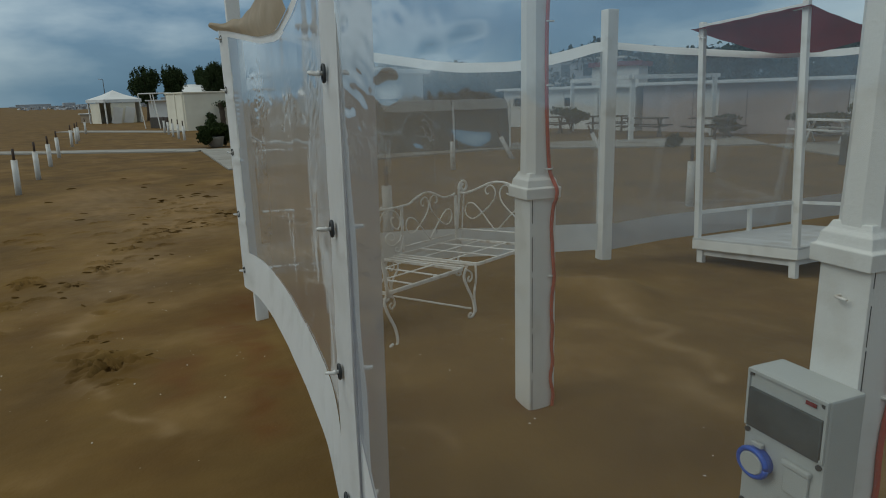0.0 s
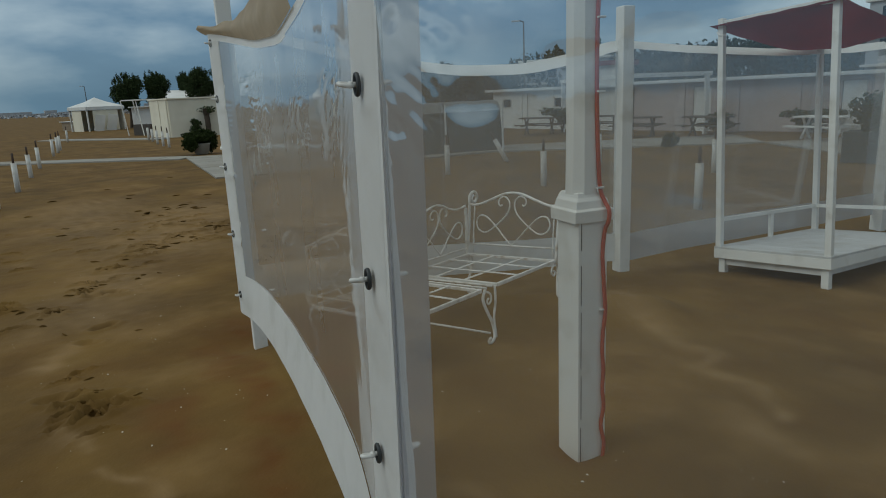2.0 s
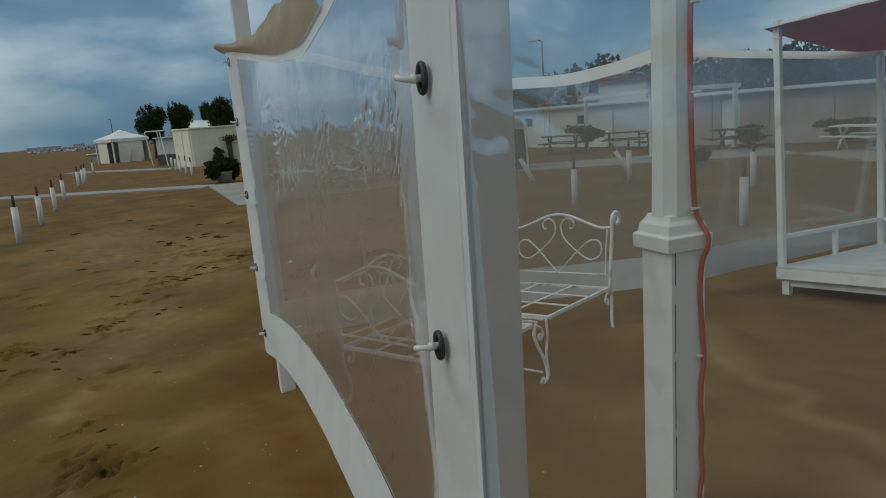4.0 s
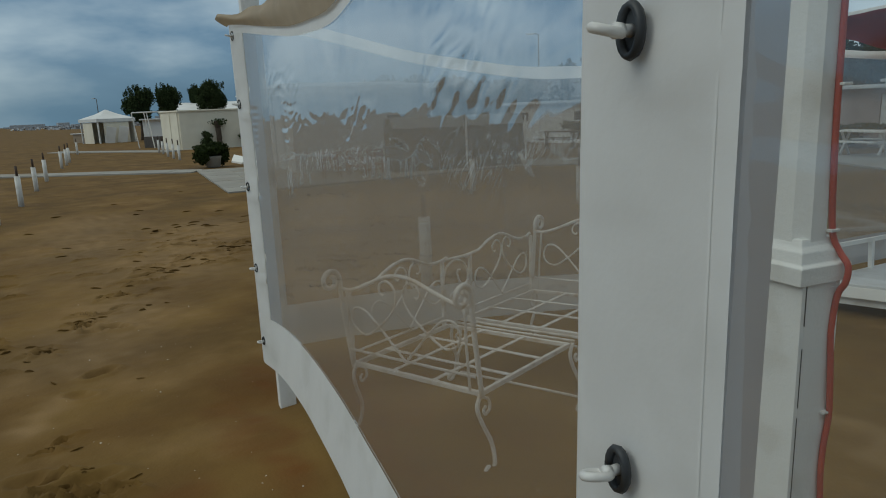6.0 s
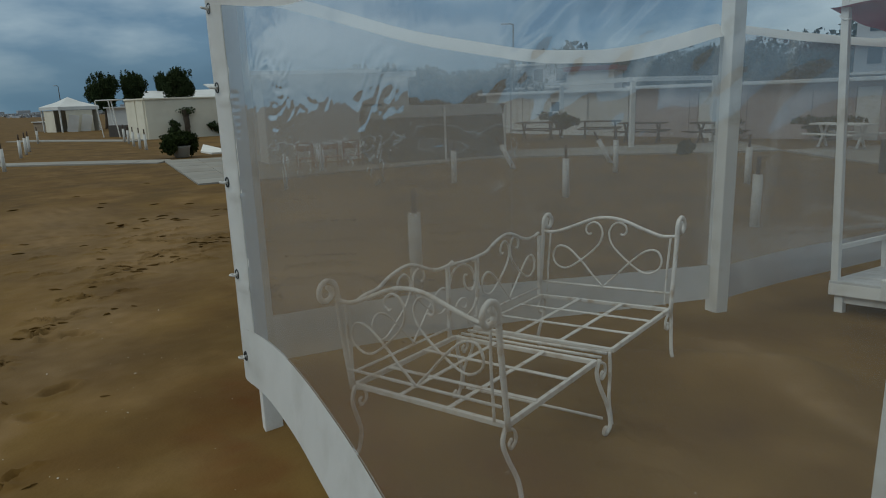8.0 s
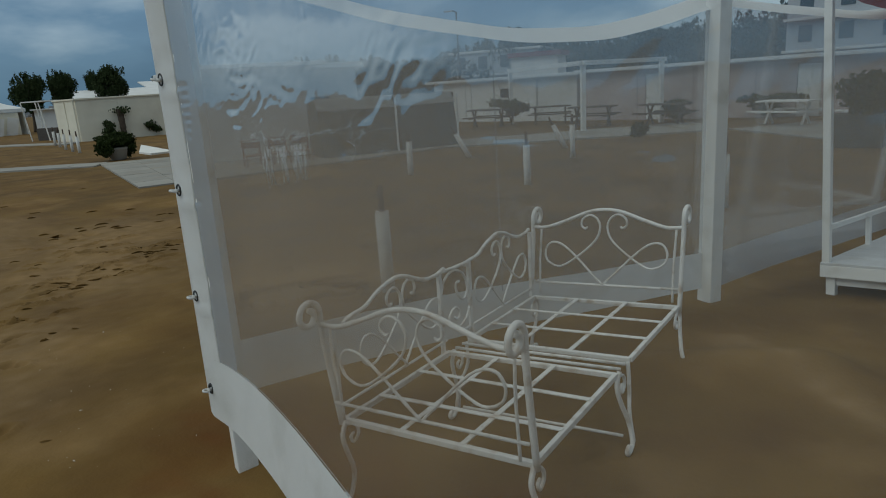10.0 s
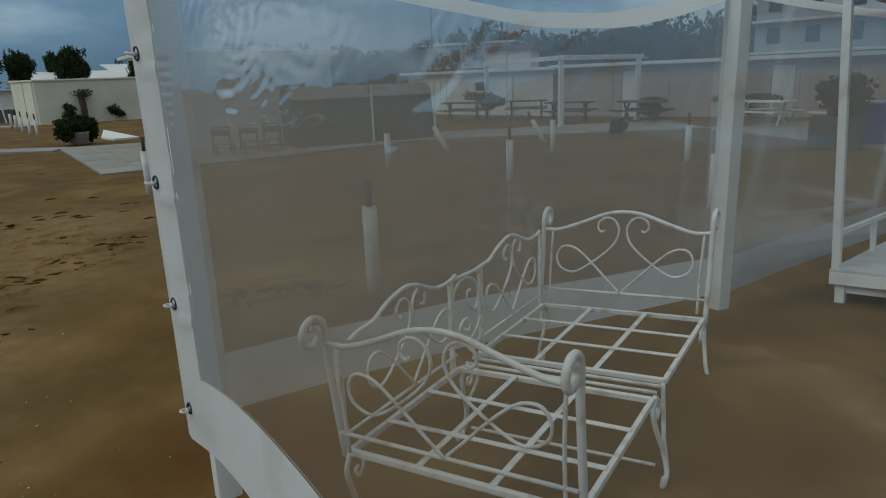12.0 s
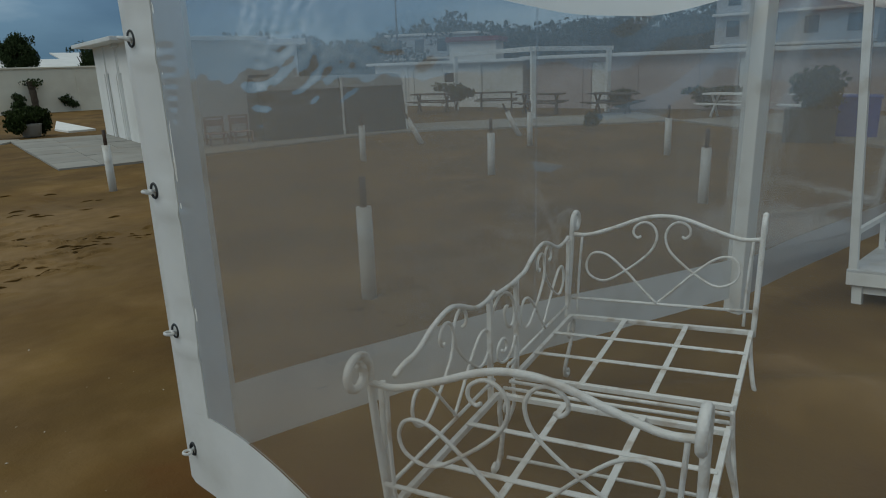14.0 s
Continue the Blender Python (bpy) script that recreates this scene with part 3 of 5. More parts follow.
def column(at, cable):
    z0 = gz(*at) - 0.03
    ob = thing("column", pose(at[0], at[1], z0, 0, 0, FRONT), "white painted wooden column with a moulded collar" + (" and a red cable" if cable else ""), "column", "gazebo columns")
    h = 1.27 - z0
    bm = bmesh.new()
    for sx, sy, px, py in ((0.164, 0.016, 0.006, -0.068), (0.164, 0.016, 0.006, 0.068), (0.016, 0.12, -0.0675, 0), (0.016, 0.12, 0.0795, 0)):
        box(bm, (sx, sy, h), (px, py, h / 2), 0, 0.0025)
    part("lower_shaft", bm, PAINT, ob)
    bm = bmesh.new()
    z = 0.02
    gap = random.Random(int(at[0] * 100))
    while z < h - 0.1:
        k = gap.uniform(0.08, 0.3)
        box(bm, (0.003, gap.uniform(0.0025, 0.0045), min(k, h - 0.03 - z)), (0.0875, -0.0608 + gap.uniform(-0.0008, 0.0008), z + k / 2))
        z += k + gap.uniform(-0.01, 0.05)
    part("board_joint", bm, DARK, ob, "dark open joint between boards")
    bm = bmesh.new()
    prof = [(0.076, -0.012), (0.099, -0.008), (0.101, 0.045), (0.088, 0.052), (0.082, 0.085), (0.07, 0.1), (0.062, 0.12)]
    rings = []
    for r, z in prof:
        rings.append([bm.verts.new((sx * r, sy * r, h + z)) for sx, sy in ((-1, -1), (1, -1), (1, 1), (-1, 1))])
    for a, b in zip(rings, rings[1:]):
        for k in range(4):
            bm.faces.new((a[k], a[(k + 1) % 4], b[(k + 1) % 4], b[k]))
    bm.faces.new(rings[0][::-1])
    bm.faces.new(rings[-1])
    bmesh.ops.bevel(bm, geom=[e for e in bm.edges if abs((e.verts[0].co - e.verts[1].co).z) < 0.3], offset=0.002, segments=1, affect="EDGES")
    part("collar", bm, PAINT, ob)
    bm = bmesh.new()
    c, r = 0.035, 0.066
    ring = [(-r + c, -r), (r - c, -r), (r, -r + c), (r, r - c), (r - c, r), (-r + c, r), (-r, r - c), (-r, -r + c)]
    lo = [bm.verts.new((x, y, h + 0.1)) for x, y in ring]
    mid = [bm.verts.new((x * 0.94, y * 0.94, h + 0.35)) for x, y in ring]
    hi = [bm.verts.new((x * 0.9, y * 0.9, h + 1.75)) for x, y in ring]
    for a, b in ((lo, mid), (mid, hi)):
        for k in range(8):
            bm.faces.new((a[k], a[(k + 1) % 8], b[(k + 1) % 8], b[k]))
    bm.faces.new(hi)
    part("upper_shaft", bm, PAINT, ob)
    if cable:
        bm = bmesh.new()
        pts = [(0.096, 0.055, 0.02)]
        random.seed(2)
        for i in range(1, 12):
            pts.append((0.096 + random.uniform(-0.003, 0.004), 0.055 + random.uniform(-0.008, 0.008), 0.02 + (h - 0.08) * i / 12))
        pts += [(0.098, 0.056, h - 0.05), (0.116, 0.06, h - 0.01), (0.118, 0.062, h + 0.04), (0.09, 0.058, h + 0.08), (0.073, 0.045, h + 0.14), (0.07, 0.035, h + 0.3)]
        for i in range(1, 9):
            pts.append((0.069 - 0.0005 * i, 0.03 + random.uniform(-0.006, 0.006), h + 0.3 + 0.17 * i))
        tube(bm, spline(pts, 4), 0.0095, 7)
        part("cable", bm, CABLE, ob, "red electric cable", True)
        for z in (h - 0.42, h - 0.03, h + 0.02, h + 0.14, h + 0.55, h + 0.85):
            yy = 0.04 if z > h + 0.1 else 0.052
            part("cable_clip", one_box((0.02, 0.035, 0.008), (0.092 if z < h - 0.1 else 0.079, yy, z), 0, 0.002), KNOB, ob)
    return ob


N_LEAN = 0.015
col_near = column((-1.612, 3.832), True)
COL_R = Vector((0.015, 3.50))
col_r = column((COL_R.x, COL_R.y), True)
bm = bmesh.new()
ring = [(0.128, 0.028), (0.066, 0.155), (-0.06, 0.165), (-0.1, 0.04)]
lo = [bm.verts.new((x, y, 0)) for x, y in ring]
hi = [bm.verts.new((x, y, 3.0)) for x, y in ring]
for k in range(4):
    bm.faces.new((lo[k], lo[(k + 1) % 4], hi[(k + 1) % 4], hi[k]))
bm.faces.new(hi)
bm.faces.new(lo[::-1])
bmesh.ops.bevel(bm, geom=[e for e in bm.edges if abs(e.verts[0].co.z - e.verts[1].co.z) > 1], offset=0.008, segments=2, affect="EDGES")
post_n = tagged(part("fence_post", bm, PVC_GREY), "pale grey post wrapped in shiny film", "post", "fence posts")
for v in post_n.data.vertices:
    v.co.y += N_LEAN * (v.co.z - 1.4)
post_n.matrix_world = pose(N.x, N.y, gz(N.x, N.y) - 0.1, 0, 0, FRONT)
square_post("fence_post", L + AX * 0.13 + AY * 0.1, (0.11, 0.11), gz(L.x, L.y) - 0.1, 2.75, "white painted square fence post at a corner")
square_post("fence_post", B + AX * 0.03, (0.13, 0.13), gz(B.x, B.y) - 0.1, 2.6, "white painted square fence post behind the daybed")
square_post("fence_post", C + AX * 0.06, (0.16, 0.13), gz(C.x, C.y) - 0.1, 2.6, "white painted square fence post behind the platform")


# ---- clear film fence panels ----
def sheet(p0, p1, s0, s1, z_lo, z_hi, out, ns, nz, ripple, seed, lift=0.0, crease=0.0, slant=1.0, dents=()):
    """A flexible sheet between s0 and s1 metres from p0 towards p1; z_lo, z_hi and out are functions of s and of s and 0..1."""
    d = (p1 - p0).normalized()
    side = Vector((d.y, -d.x, 0))
    bm = bmesh.new()
    grid = []
    for i in range(ns + 1):
        s = s0 + (s1 - s0) * i / ns
        col = []
        for j in range(nz + 1):
            v = j / nz
            z = z_lo(s) + (z_hi(s) - z_lo(s)) * v
            w = out(s, z) + lift + ripple * noise.noise(Vector((s * 1.6, z * 1.1, seed)))
            w += ripple * 0.16 * noise.noise(Vector((s * 5.0, z * 3.0, seed + 9)))
            if crease:
                warp = noise.noise(Vector((s * 2.5, z * 2.5, seed + 50)))
                lie = slant * noise.noise(Vector((s * 0.9, z * 0.9, seed + 60))) * 6 + slant * 7.0
                q = 0.3 - abs(noise.noise(Vector((s * 4.5 + z * 3.0 * slant, z * 23.0 - s * lie + 2.5 * warp, seed + 20))))
                q += 0.35 * noise.noise(Vector((s * 13.0 + z * 9.0, z * 41.0 - s * 17.0 * slant, seed + 25)))
                some = min(1.0, max(0.12, 0.25 + 2.2 * noise.noise(Vector((s * 1.7, z * 2.6, seed + 30)))))
                w += crease * some * (math.exp(-((z - 1.86) / 0.25) ** 2) + 0.015) * q
                for ds, dz, rs, rz, depth in dents:
                    e = ((s - ds) / rs) ** 2 + ((z - dz) / rz) ** 2
                    if e < 6:
                        w += depth * math.exp(-e * e)
            col.append(bm.verts.new(p0 + d * s + side * w + Vector((0, 0, z))))
        grid.append(col)
    for a, b in zip(grid, grid[1:]):
        for j in range(nz):
            bm.faces.new((a[j], b[j], b[j + 1], a[j + 1]))
    return bm


def turn_button(parent, m, twist):
    """A dark oval eyelet with a white turn knob; local y points out of the sheet."""
    bm = bmesh.new()
    pts = [(0.021 * math.cos(a), 0.004, 0.037 * math.sin(a)) for a in np.linspace(0, 2 * math.pi, 17)]
    tube(bm, pts, 0.0075, 6)
    r = bmesh.ops.create_circle(bm, cap_ends=True, segments=16, radius=1.0)
    bmesh.ops.transform(bm, matrix=Matrix.Translation((0, 0.003, 0)) @ Matrix.Diagonal((0.02, 1, 0.036, 1)) @ pose(0, 0, 0, 90), verts=r["verts"])
    bmesh.ops.scale(bm, vec=(0.8, 0.8, 0.72), verts=bm.verts)
    eye = part("eyelet", bm, DARK, parent, "dark grey oval eyelet", True)
    eye.matrix_local = m
    bm = bmesh.new()
    tube(bm, [(0, 0.0, 0), (0, 0.02, 0), (0, 0.03, 0)], lambda t: 0.011 - 0.002 * t, 10)
    loop = [(0.019 * math.cos(a), 0.050 + 0.025 * math.sin(a), 0.004 * math.sin(a)) for a in np.linspace(-math.pi / 2, 1.5 * math.pi, 21)]
    tube(bm, loop, 0.0088, 8)
    tube(bm, [(0, 0.02, 0), (0, 0.036, 0)], lambda t: 0.0115 + 0.002 * t, 10)
    bmesh.ops.transform(bm, matrix=pose(0, 0, 0, 0, twist - 92, 0), verts=bm.verts)
    bmesh.ops.scale(bm, vec=(0.68, 0.68, 0.68), verts=bm.verts)
    k = part("turn_knob", bm, KNOB, eye, "white plastic turn knob", True)
    return eye


def film_panel(name, p0, p1, lo, hi, band, hem, out, ripple, seed, label, film=FILM, s0=0.0, s1=None, edge0=0.0, edge1=0.0, grey0=0.0, grey1=0.0, crease=0.0034, lean=0.0, band_mat=PVC_WHITE, slant=1.0, dents=()):
    """lo and hi: heights of the lower and upper edge along s. band, hem: widths of the white strips below and above."""
    length = (p1 - p0).length
    s1 = length if s1 is None else s1
    ob = thing(name, Matrix.Identity(4), label, "fence panel", "film fence panels")
    a, b = s0 + edge0, s1 - edge1
    mid_lo, mid_hi = (lambda s: lo(s) + band), (lambda s: hi(s) - hem)
    clear = part("clear_sheet", sheet(p0, p1, a + grey0, b - grey1, mid_lo, mid_hi, out, 250, 160, ripple, seed, 0.0, crease, slant, dents), film, ob, "clear plastic sheet", True)
    clear.visible_shadow = False
    if grey0:
        part("double_edge", sheet(p0, p1, a, a + grey0, mid_lo, mid_hi, out, 16, 180, ripple, seed, 0.0, crease * 0.5, slant, dents), FILM_EDGE, ob, "grey doubled film edge", True)
    if grey1:
        part("double_edge", sheet(p0, p1, b - grey1, b, mid_lo, mid_hi, out, 16, 180, ripple, seed, 0.0, crease * 0.5, slant, dents), FILM_EDGE, ob, "grey doubled film edge", True)
    part("bottom_band", sheet(p0, p1, s0, s1, lo, mid_lo, out, 70, 6, ripple, seed, 0.004), band_mat, ob, "white fabric band", True)
    part("top_hem", sheet(p0, p1, s0, s1, mid_hi, hi, lambda s, z: out(s, z) + lean * (z - mid_hi(s)) / hem, 70, 4, ripple, seed, 0.004), PVC_HEM, ob, "white fabric hem", True)
    if edge0:
        part("edge_strip", sheet(p0, p1, s0, a, mid_lo, mid_hi, out, 14, 150, ripple, seed, 0.004, crease * 0.3, slant, dents), PVC_WHITE, ob, "white fabric edge strip", True)
    if edge1:
        part("edge_strip", sheet(p0, p1, b, s1, mid_lo, mid_hi, out, 16, 150, ripple, seed, 0.004, crease * 0.3, slant, dents), PVC_WHITE, ob, "white fabric edge strip", True)
    return ob


# front panel between N and L, its side vector points to the walk
def front_out(s, z):
    """How far the sheet is blown inward, s metres from N."""
    rise = 1 - math.exp(-max(0.0, 3.90 - s) / 0.45)
    tie = 1 - 0.85 * math.exp(-max(0.0, s - 0.1) / 0.75)
    return -(interp(z, (0.1, 0.45, 1.3, 2.2), (0.135, 0.19, 0.20, 0.20)) * rise * tie) + 0.01


front_len = (L - N).length
FRONT_DENTS = [(2.66, 1.69, 0.13, 0.02, -0.0022), (2.97, 1.69, 0.06, 0.022, -0.0025), (2.93, 1.63, 0.04, 0.02, -0.003), (1.89, 1.62, 0.05, 0.02, -0.003), (0.80, 1.67, 0.06, 0.018, -0.003), (0.77, 1.73, 0.07, 0.018, -0.003), (0.79, 1.62, 0.03, 0.015, -0.002)]
FRONT_DENTS += [(0.22, 1.84 - 0.038 * k, 0.055 - 0.006 * k, 0.013, -0.0028) for k in range(7)] + [(0.2, 1.3, 0.05, 0.012, -0.003)]
for button in (0.28, 0.80, 1.35, 1.88):
    FRONT_DENTS += [(0.10, button - 0.07, 0.09, 0.035, 0.006), (0.12, button + 0.09, 0.06, 0.05, -0.005), (front_len + 0.05, button - 0.05, 0.06, 0.04, 0.004), (front_len - 0.06, button + 0.16, 0.05, 0.09, 0.004), (front_len - 0.06, button - 0.16, 0.05, 0.07, 0.0035)]
RIGHT_DENTS = [(0.72, 1.71, 0.08, 0.03, -0.004), (0.86, 1.65, 0.10, 0.025, -0.004), (1.0, 1.74, 0.10, 0.03, -0.004), (0.5, 1.82, 0.10, 0.03, -0.004), (0.8, 1.87, 0.08, 0.02, -0.003), (0.98, 1.88, 0.08, 0.02, -0.003), (0.1, 1.76, 0.05, 0.02, -0.003), (0.1, 2.0, 0.04, 0.02, -0.003)]
FRONT_LO = lambda s: interp(s, (-0.16, 0.0, 0.5, 1.5, 2.1, 3.2, 3.7, 3.93), (0.09, 0.09, 0.1, 0.1, 0.1, 0.1, 0.11, 0.11))
FRONT_HI = lambda s: soft_interp(s, (-0.16, 0.0, 0.3, 0.8, 1.3, 2.0, 2.8, 3.4, 3.93), (2.55, 2.5, 2.45, 2.36, 2.27, 2.19, 2.235, 2.31, 2.39))
front = film_panel("windbreak", L, N, lambda s: FRONT_LO(front_len - s), lambda s: FRONT_HI(front_len - s), 0.35, 0.06, lambda s, z: front_out(front_len - s, z), 0.006, 1.0, "clear plastic windbreak panel with white fabric borders and turn buttons", s0=-0.04, s1=front_len + 0.136, edge0=0.21, edge1=0.26, grey0=0.18, crease=0.0042, dents=FRONT_DENTS)
for z in (0.28, 0.80, 1.35, 1.88, 2.3):
    turn_button(front, Matrix.Translation(L + AX * 0.045 - AY * 0.004 + Vector((0, 0, z))) @ pose(0, 0, 0, 0, 0, FRONT + 204), 80)
for z in (0.31, 0.83, 1.355, 1.87, 2.39):
    turn_button(front, Matrix.Translation(N - AX * 0.005 + AY * (0.004 + N_LEAN * (z - 1.25)) + Vector((0, 0, z))) @ pose(0, 0, 0, 0, 0, FRONT + 180), 80 if z > 1.5 else 110)

part("stitched_seam", sheet(L, N, front_len + 0.106, front_len + 0.110, lambda s: 0.46, lambda s: 2.4, lambda s, z: front_out(front_len - s, z), 1, 60, 0.006, 1.0, 0.0052), PVC_WHITE, front, "", True)

# the strip leans in with the post N; it is slacker low down and reaches further round the post
for ob in front.children:
    if not ob.name.startswith(("eyelet", "turn_knob")):
        for v in ob.data.vertices:
            v.co += AY * N_LEAN * (v.co.z - 1.25) * max(0.0, min(1.0, ((v.co - L).dot(AX) - front_len + 0.8) / 0.7))
for ob in front.children:
    if ob.name.startswith(("edge_strip", "bottom_band", "stitched_seam")):
        for v in ob.data.vertices:
            if (v.co - L).dot(AX) > front_len - 0.02:
                v.co += AX * 0.022 * max(0.0, 1.7 - v.co.z) / 1.7

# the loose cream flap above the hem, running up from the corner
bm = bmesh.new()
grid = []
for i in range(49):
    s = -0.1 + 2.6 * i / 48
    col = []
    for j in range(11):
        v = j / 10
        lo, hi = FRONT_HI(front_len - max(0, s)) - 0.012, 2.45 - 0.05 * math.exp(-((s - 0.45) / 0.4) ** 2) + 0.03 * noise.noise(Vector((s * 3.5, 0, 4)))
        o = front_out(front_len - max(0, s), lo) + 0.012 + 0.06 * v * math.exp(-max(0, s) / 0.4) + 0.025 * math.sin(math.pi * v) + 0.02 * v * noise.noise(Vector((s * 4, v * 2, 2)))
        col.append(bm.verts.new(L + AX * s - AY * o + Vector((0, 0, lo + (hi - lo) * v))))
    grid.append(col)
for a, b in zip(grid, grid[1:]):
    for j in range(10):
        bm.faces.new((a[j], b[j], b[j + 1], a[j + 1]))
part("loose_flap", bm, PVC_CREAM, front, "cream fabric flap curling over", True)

# panel that carries on to the walk's start
R_END = N + AX * 3.4
film_panel("windbreak", N + AX * 0.126 + AY * 0.05, R_END + AY * 0.03, lambda s: interp(s, (0, 0.3, 3.2), (0.34, 0.12, 0.0)), lambda s: interp(s, (0, 1.6, 3.2), (2.6, 2.5, 2.6)), 0.3, 0.06, lambda s, z: 0.02, 0.014, 4.0, "clear plastic windbreak panel with a white lower band", FILM_RIGHT, crease=0.005, slant=-1.0, dents=RIGHT_DENTS)
square_post("fence_post", R_END + AX * 0.06 + AY * 0.09, (0.13, 0.13), gz(R_END.x, R_END.y) - 0.1, 2.75, "white painted square fence post")

# side panels behind the daybed
film_panel("windbreak", L + AY * 0.12 + AX * 0.02, B, lambda s: interp(s, (0, 0.6, 1.5, 2.6, 3.75), (0.2, 0.2, 0.18, 0.1, 0.03)), lambda s: soft_interp(s, (0, 0.35, 0.75, 1.05, 1.4, 2.0, 2.7, 3.2, 3.75), (2.46, 2.40, 2.3, 2.22, 2.17, 2.09, 2.09, 2.17, 2.3)), 0.3, 0.10, lambda s, z: 0.0, 0.013, 7.0, "clear plastic windbreak panel with a sagging white hem", FILM_BACK, edge1=0.06, crease=0.0015, lean=-0.13)
LB0 = L + AY * 0.12 + AX * 0.02
seam = tagged(part("film_seam", sheet(LB0, B, 1.765, 1.778, lambda s: 0.42, lambda s: 2.02, lambda s, z: 0.006, 1, 40, 0.013, 7.0), FILM_BACK, None, "", True), "narrow welded seam on a clear film panel", "seam")
film_panel("windbreak", B + AY * 0.08 + AX * 0.03, C, lambda s: interp(s, (0, 0.8, 4.4), (0.02, 0.04, 0.0)), lambda s: interp(s, (0, 0.8, 2.2, 3.6, 4.4), (2.29, 2.24, 2.19, 2.21, 2.26)), 0.3, 0.09, lambda s, z: 0.0, 0.007, 11.0, "clear plastic windbreak panel with a white lower band", FILM_BACK, crease=0.001, lean=-0.12, band_mat=BAND_BACK)
C2 = C + (C - B).normalized() * 4.4
film_panel("windbreak", C + AY * 0.08 + AX * 0.03, C2, lambda s: 0.0, lambda s: 2.25, 0.3, 0.09, lambda s, z: 0.0, 0.007, 15.0, "clear plastic windbreak panel with a white lower band", FILM_BACK, crease=0.001, lean=-0.12, band_mat=BAND_BACK)
square_post("fence_post", C2 + AX * 0.06, (0.16, 0.13), -0.3, 2.6, "white painted square fence post")


# ---- electric box on the column ----
def build_electric_box():
    ob = thing("socket_box", Matrix.Translation(Vector((COL_R.x, COL_R.y, 0)) - AY * 0.072 + AX * -0.03) @ pose(0, 0, 0.40, 0, 0, FRONT) @ Matrix.Diagonal((1.18, 1.22, 1.0, 1.0)), "grey plastic electric distribution box with blue socket on a column", "electric box")
    part("body", one_box((0.25, 0.12, 0.50), (0, -0.062, 0.25), 0, 0.008), BOX_GREY, ob)
    part("breaker_window", one_box((0.226, 0.012, 0.135), (0, -0.126, 0.368), 0, 0.004), SMOKE, ob, "smoked plastic breaker window")
    bm = bmesh.new()
    for k, (sx, sz, px, pz) in enumerate(((0.245, 0.012, 0, 0.492), (0.245, 0.012, 0, 0.305), (0.008, 0.19, -0.119, 0.4), (0.008, 0.19, 0.119, 0.4))):
        box(bm, (sx, 0.008, sz), (px, -0.125, pz), 0, 0.002)
    part("window_frame", bm, BOX_GREY, ob)
    for x in (-0.112, 0.112):
        for z in (0.482, 0.283, 0.02):
            bm = bmesh.new()
            tube(bm, [(x, -0.118, z), (x, -0.1275, z)], 0.0085, 10)
            part("screw", bm, DARK, ob, "dark screw cap")
    bm = bmesh.new()
    pts = [(0.045 * math.cos(a), 0.0, 0.045 * math.sin(a)) for a in np.linspace(0, 2 * math.pi, 25)]
    tube(bm, [(-0.065 + x, -0.148 + y, 0.195 + z) for x, y, z in pts], 0.009, 7)
    tube(bm, [(-0.065, -0.12, 0.195), (-0.065, -0.15, 0.195)], 0.046, 20)
    sock = part("socket", bm, BLUE, ob, "blue round industrial socket", True)
    bm = bmesh.new()
    tube(bm, [(-0.065, -0.15, 0.195), (-0.065, -0.157, 0.195)], lambda t: 0.039 - 0.004 * t, 20)
    part("socket_lid", bm, BOX_GREY, sock, "grey socket lid")
    part("socket_hinge", one_box((0.035, 0.012, 0.014), (-0.065, -0.135, 0.255), 0, 0.003), BOX_GREY, ob)
    bm = bmesh.new()
    box(bm, (0.085, 0.014, 0.02), (0.055, -0.13, 0.245), 0, 0.005)
    box(bm, (0.075, 0.01, 0.085), (0.055, -0.127, 0.19), 0, 0.004)
    part("socket_cover", bm, BOX_GREY, ob)
    part("label_plate", one_box((0.03, 0.003, 0.012), (0.075, -0.1265, 0.47), 0, 0.001), RED_CLOTH, ob, "small red and white label")
    bm = bmesh.new()
    tube(bm, spline([(-0.035, 0.03, 0.49), (-0.042, 0.03, 0.52), (-0.038, 0.04, 0.56), (-0.03, 0.045, 0.58)], 4), 0.006, 6)
    part("lead", bm, DARK, ob, "black lead", True)


build_electric_box()
bm = bmesh.new()
tube(bm, spline([(0, 0, 0), (0, -0.025, 0.0), (0.015, -0.035, 0.0), (0.04, -0.03, -0.003)], 4), 0.005, 6)
hook = part("wall_hook", bm, IRON, None, "", True)
hook.matrix_world = Matrix.Translation(Vector((COL_R.x, COL_R.y, 1.17)) - AY * 0.069) @ pose(0, 0, 0, 0, 0, FRONT)
tagged(hook, "small white painted metal hook on a column", "hook")


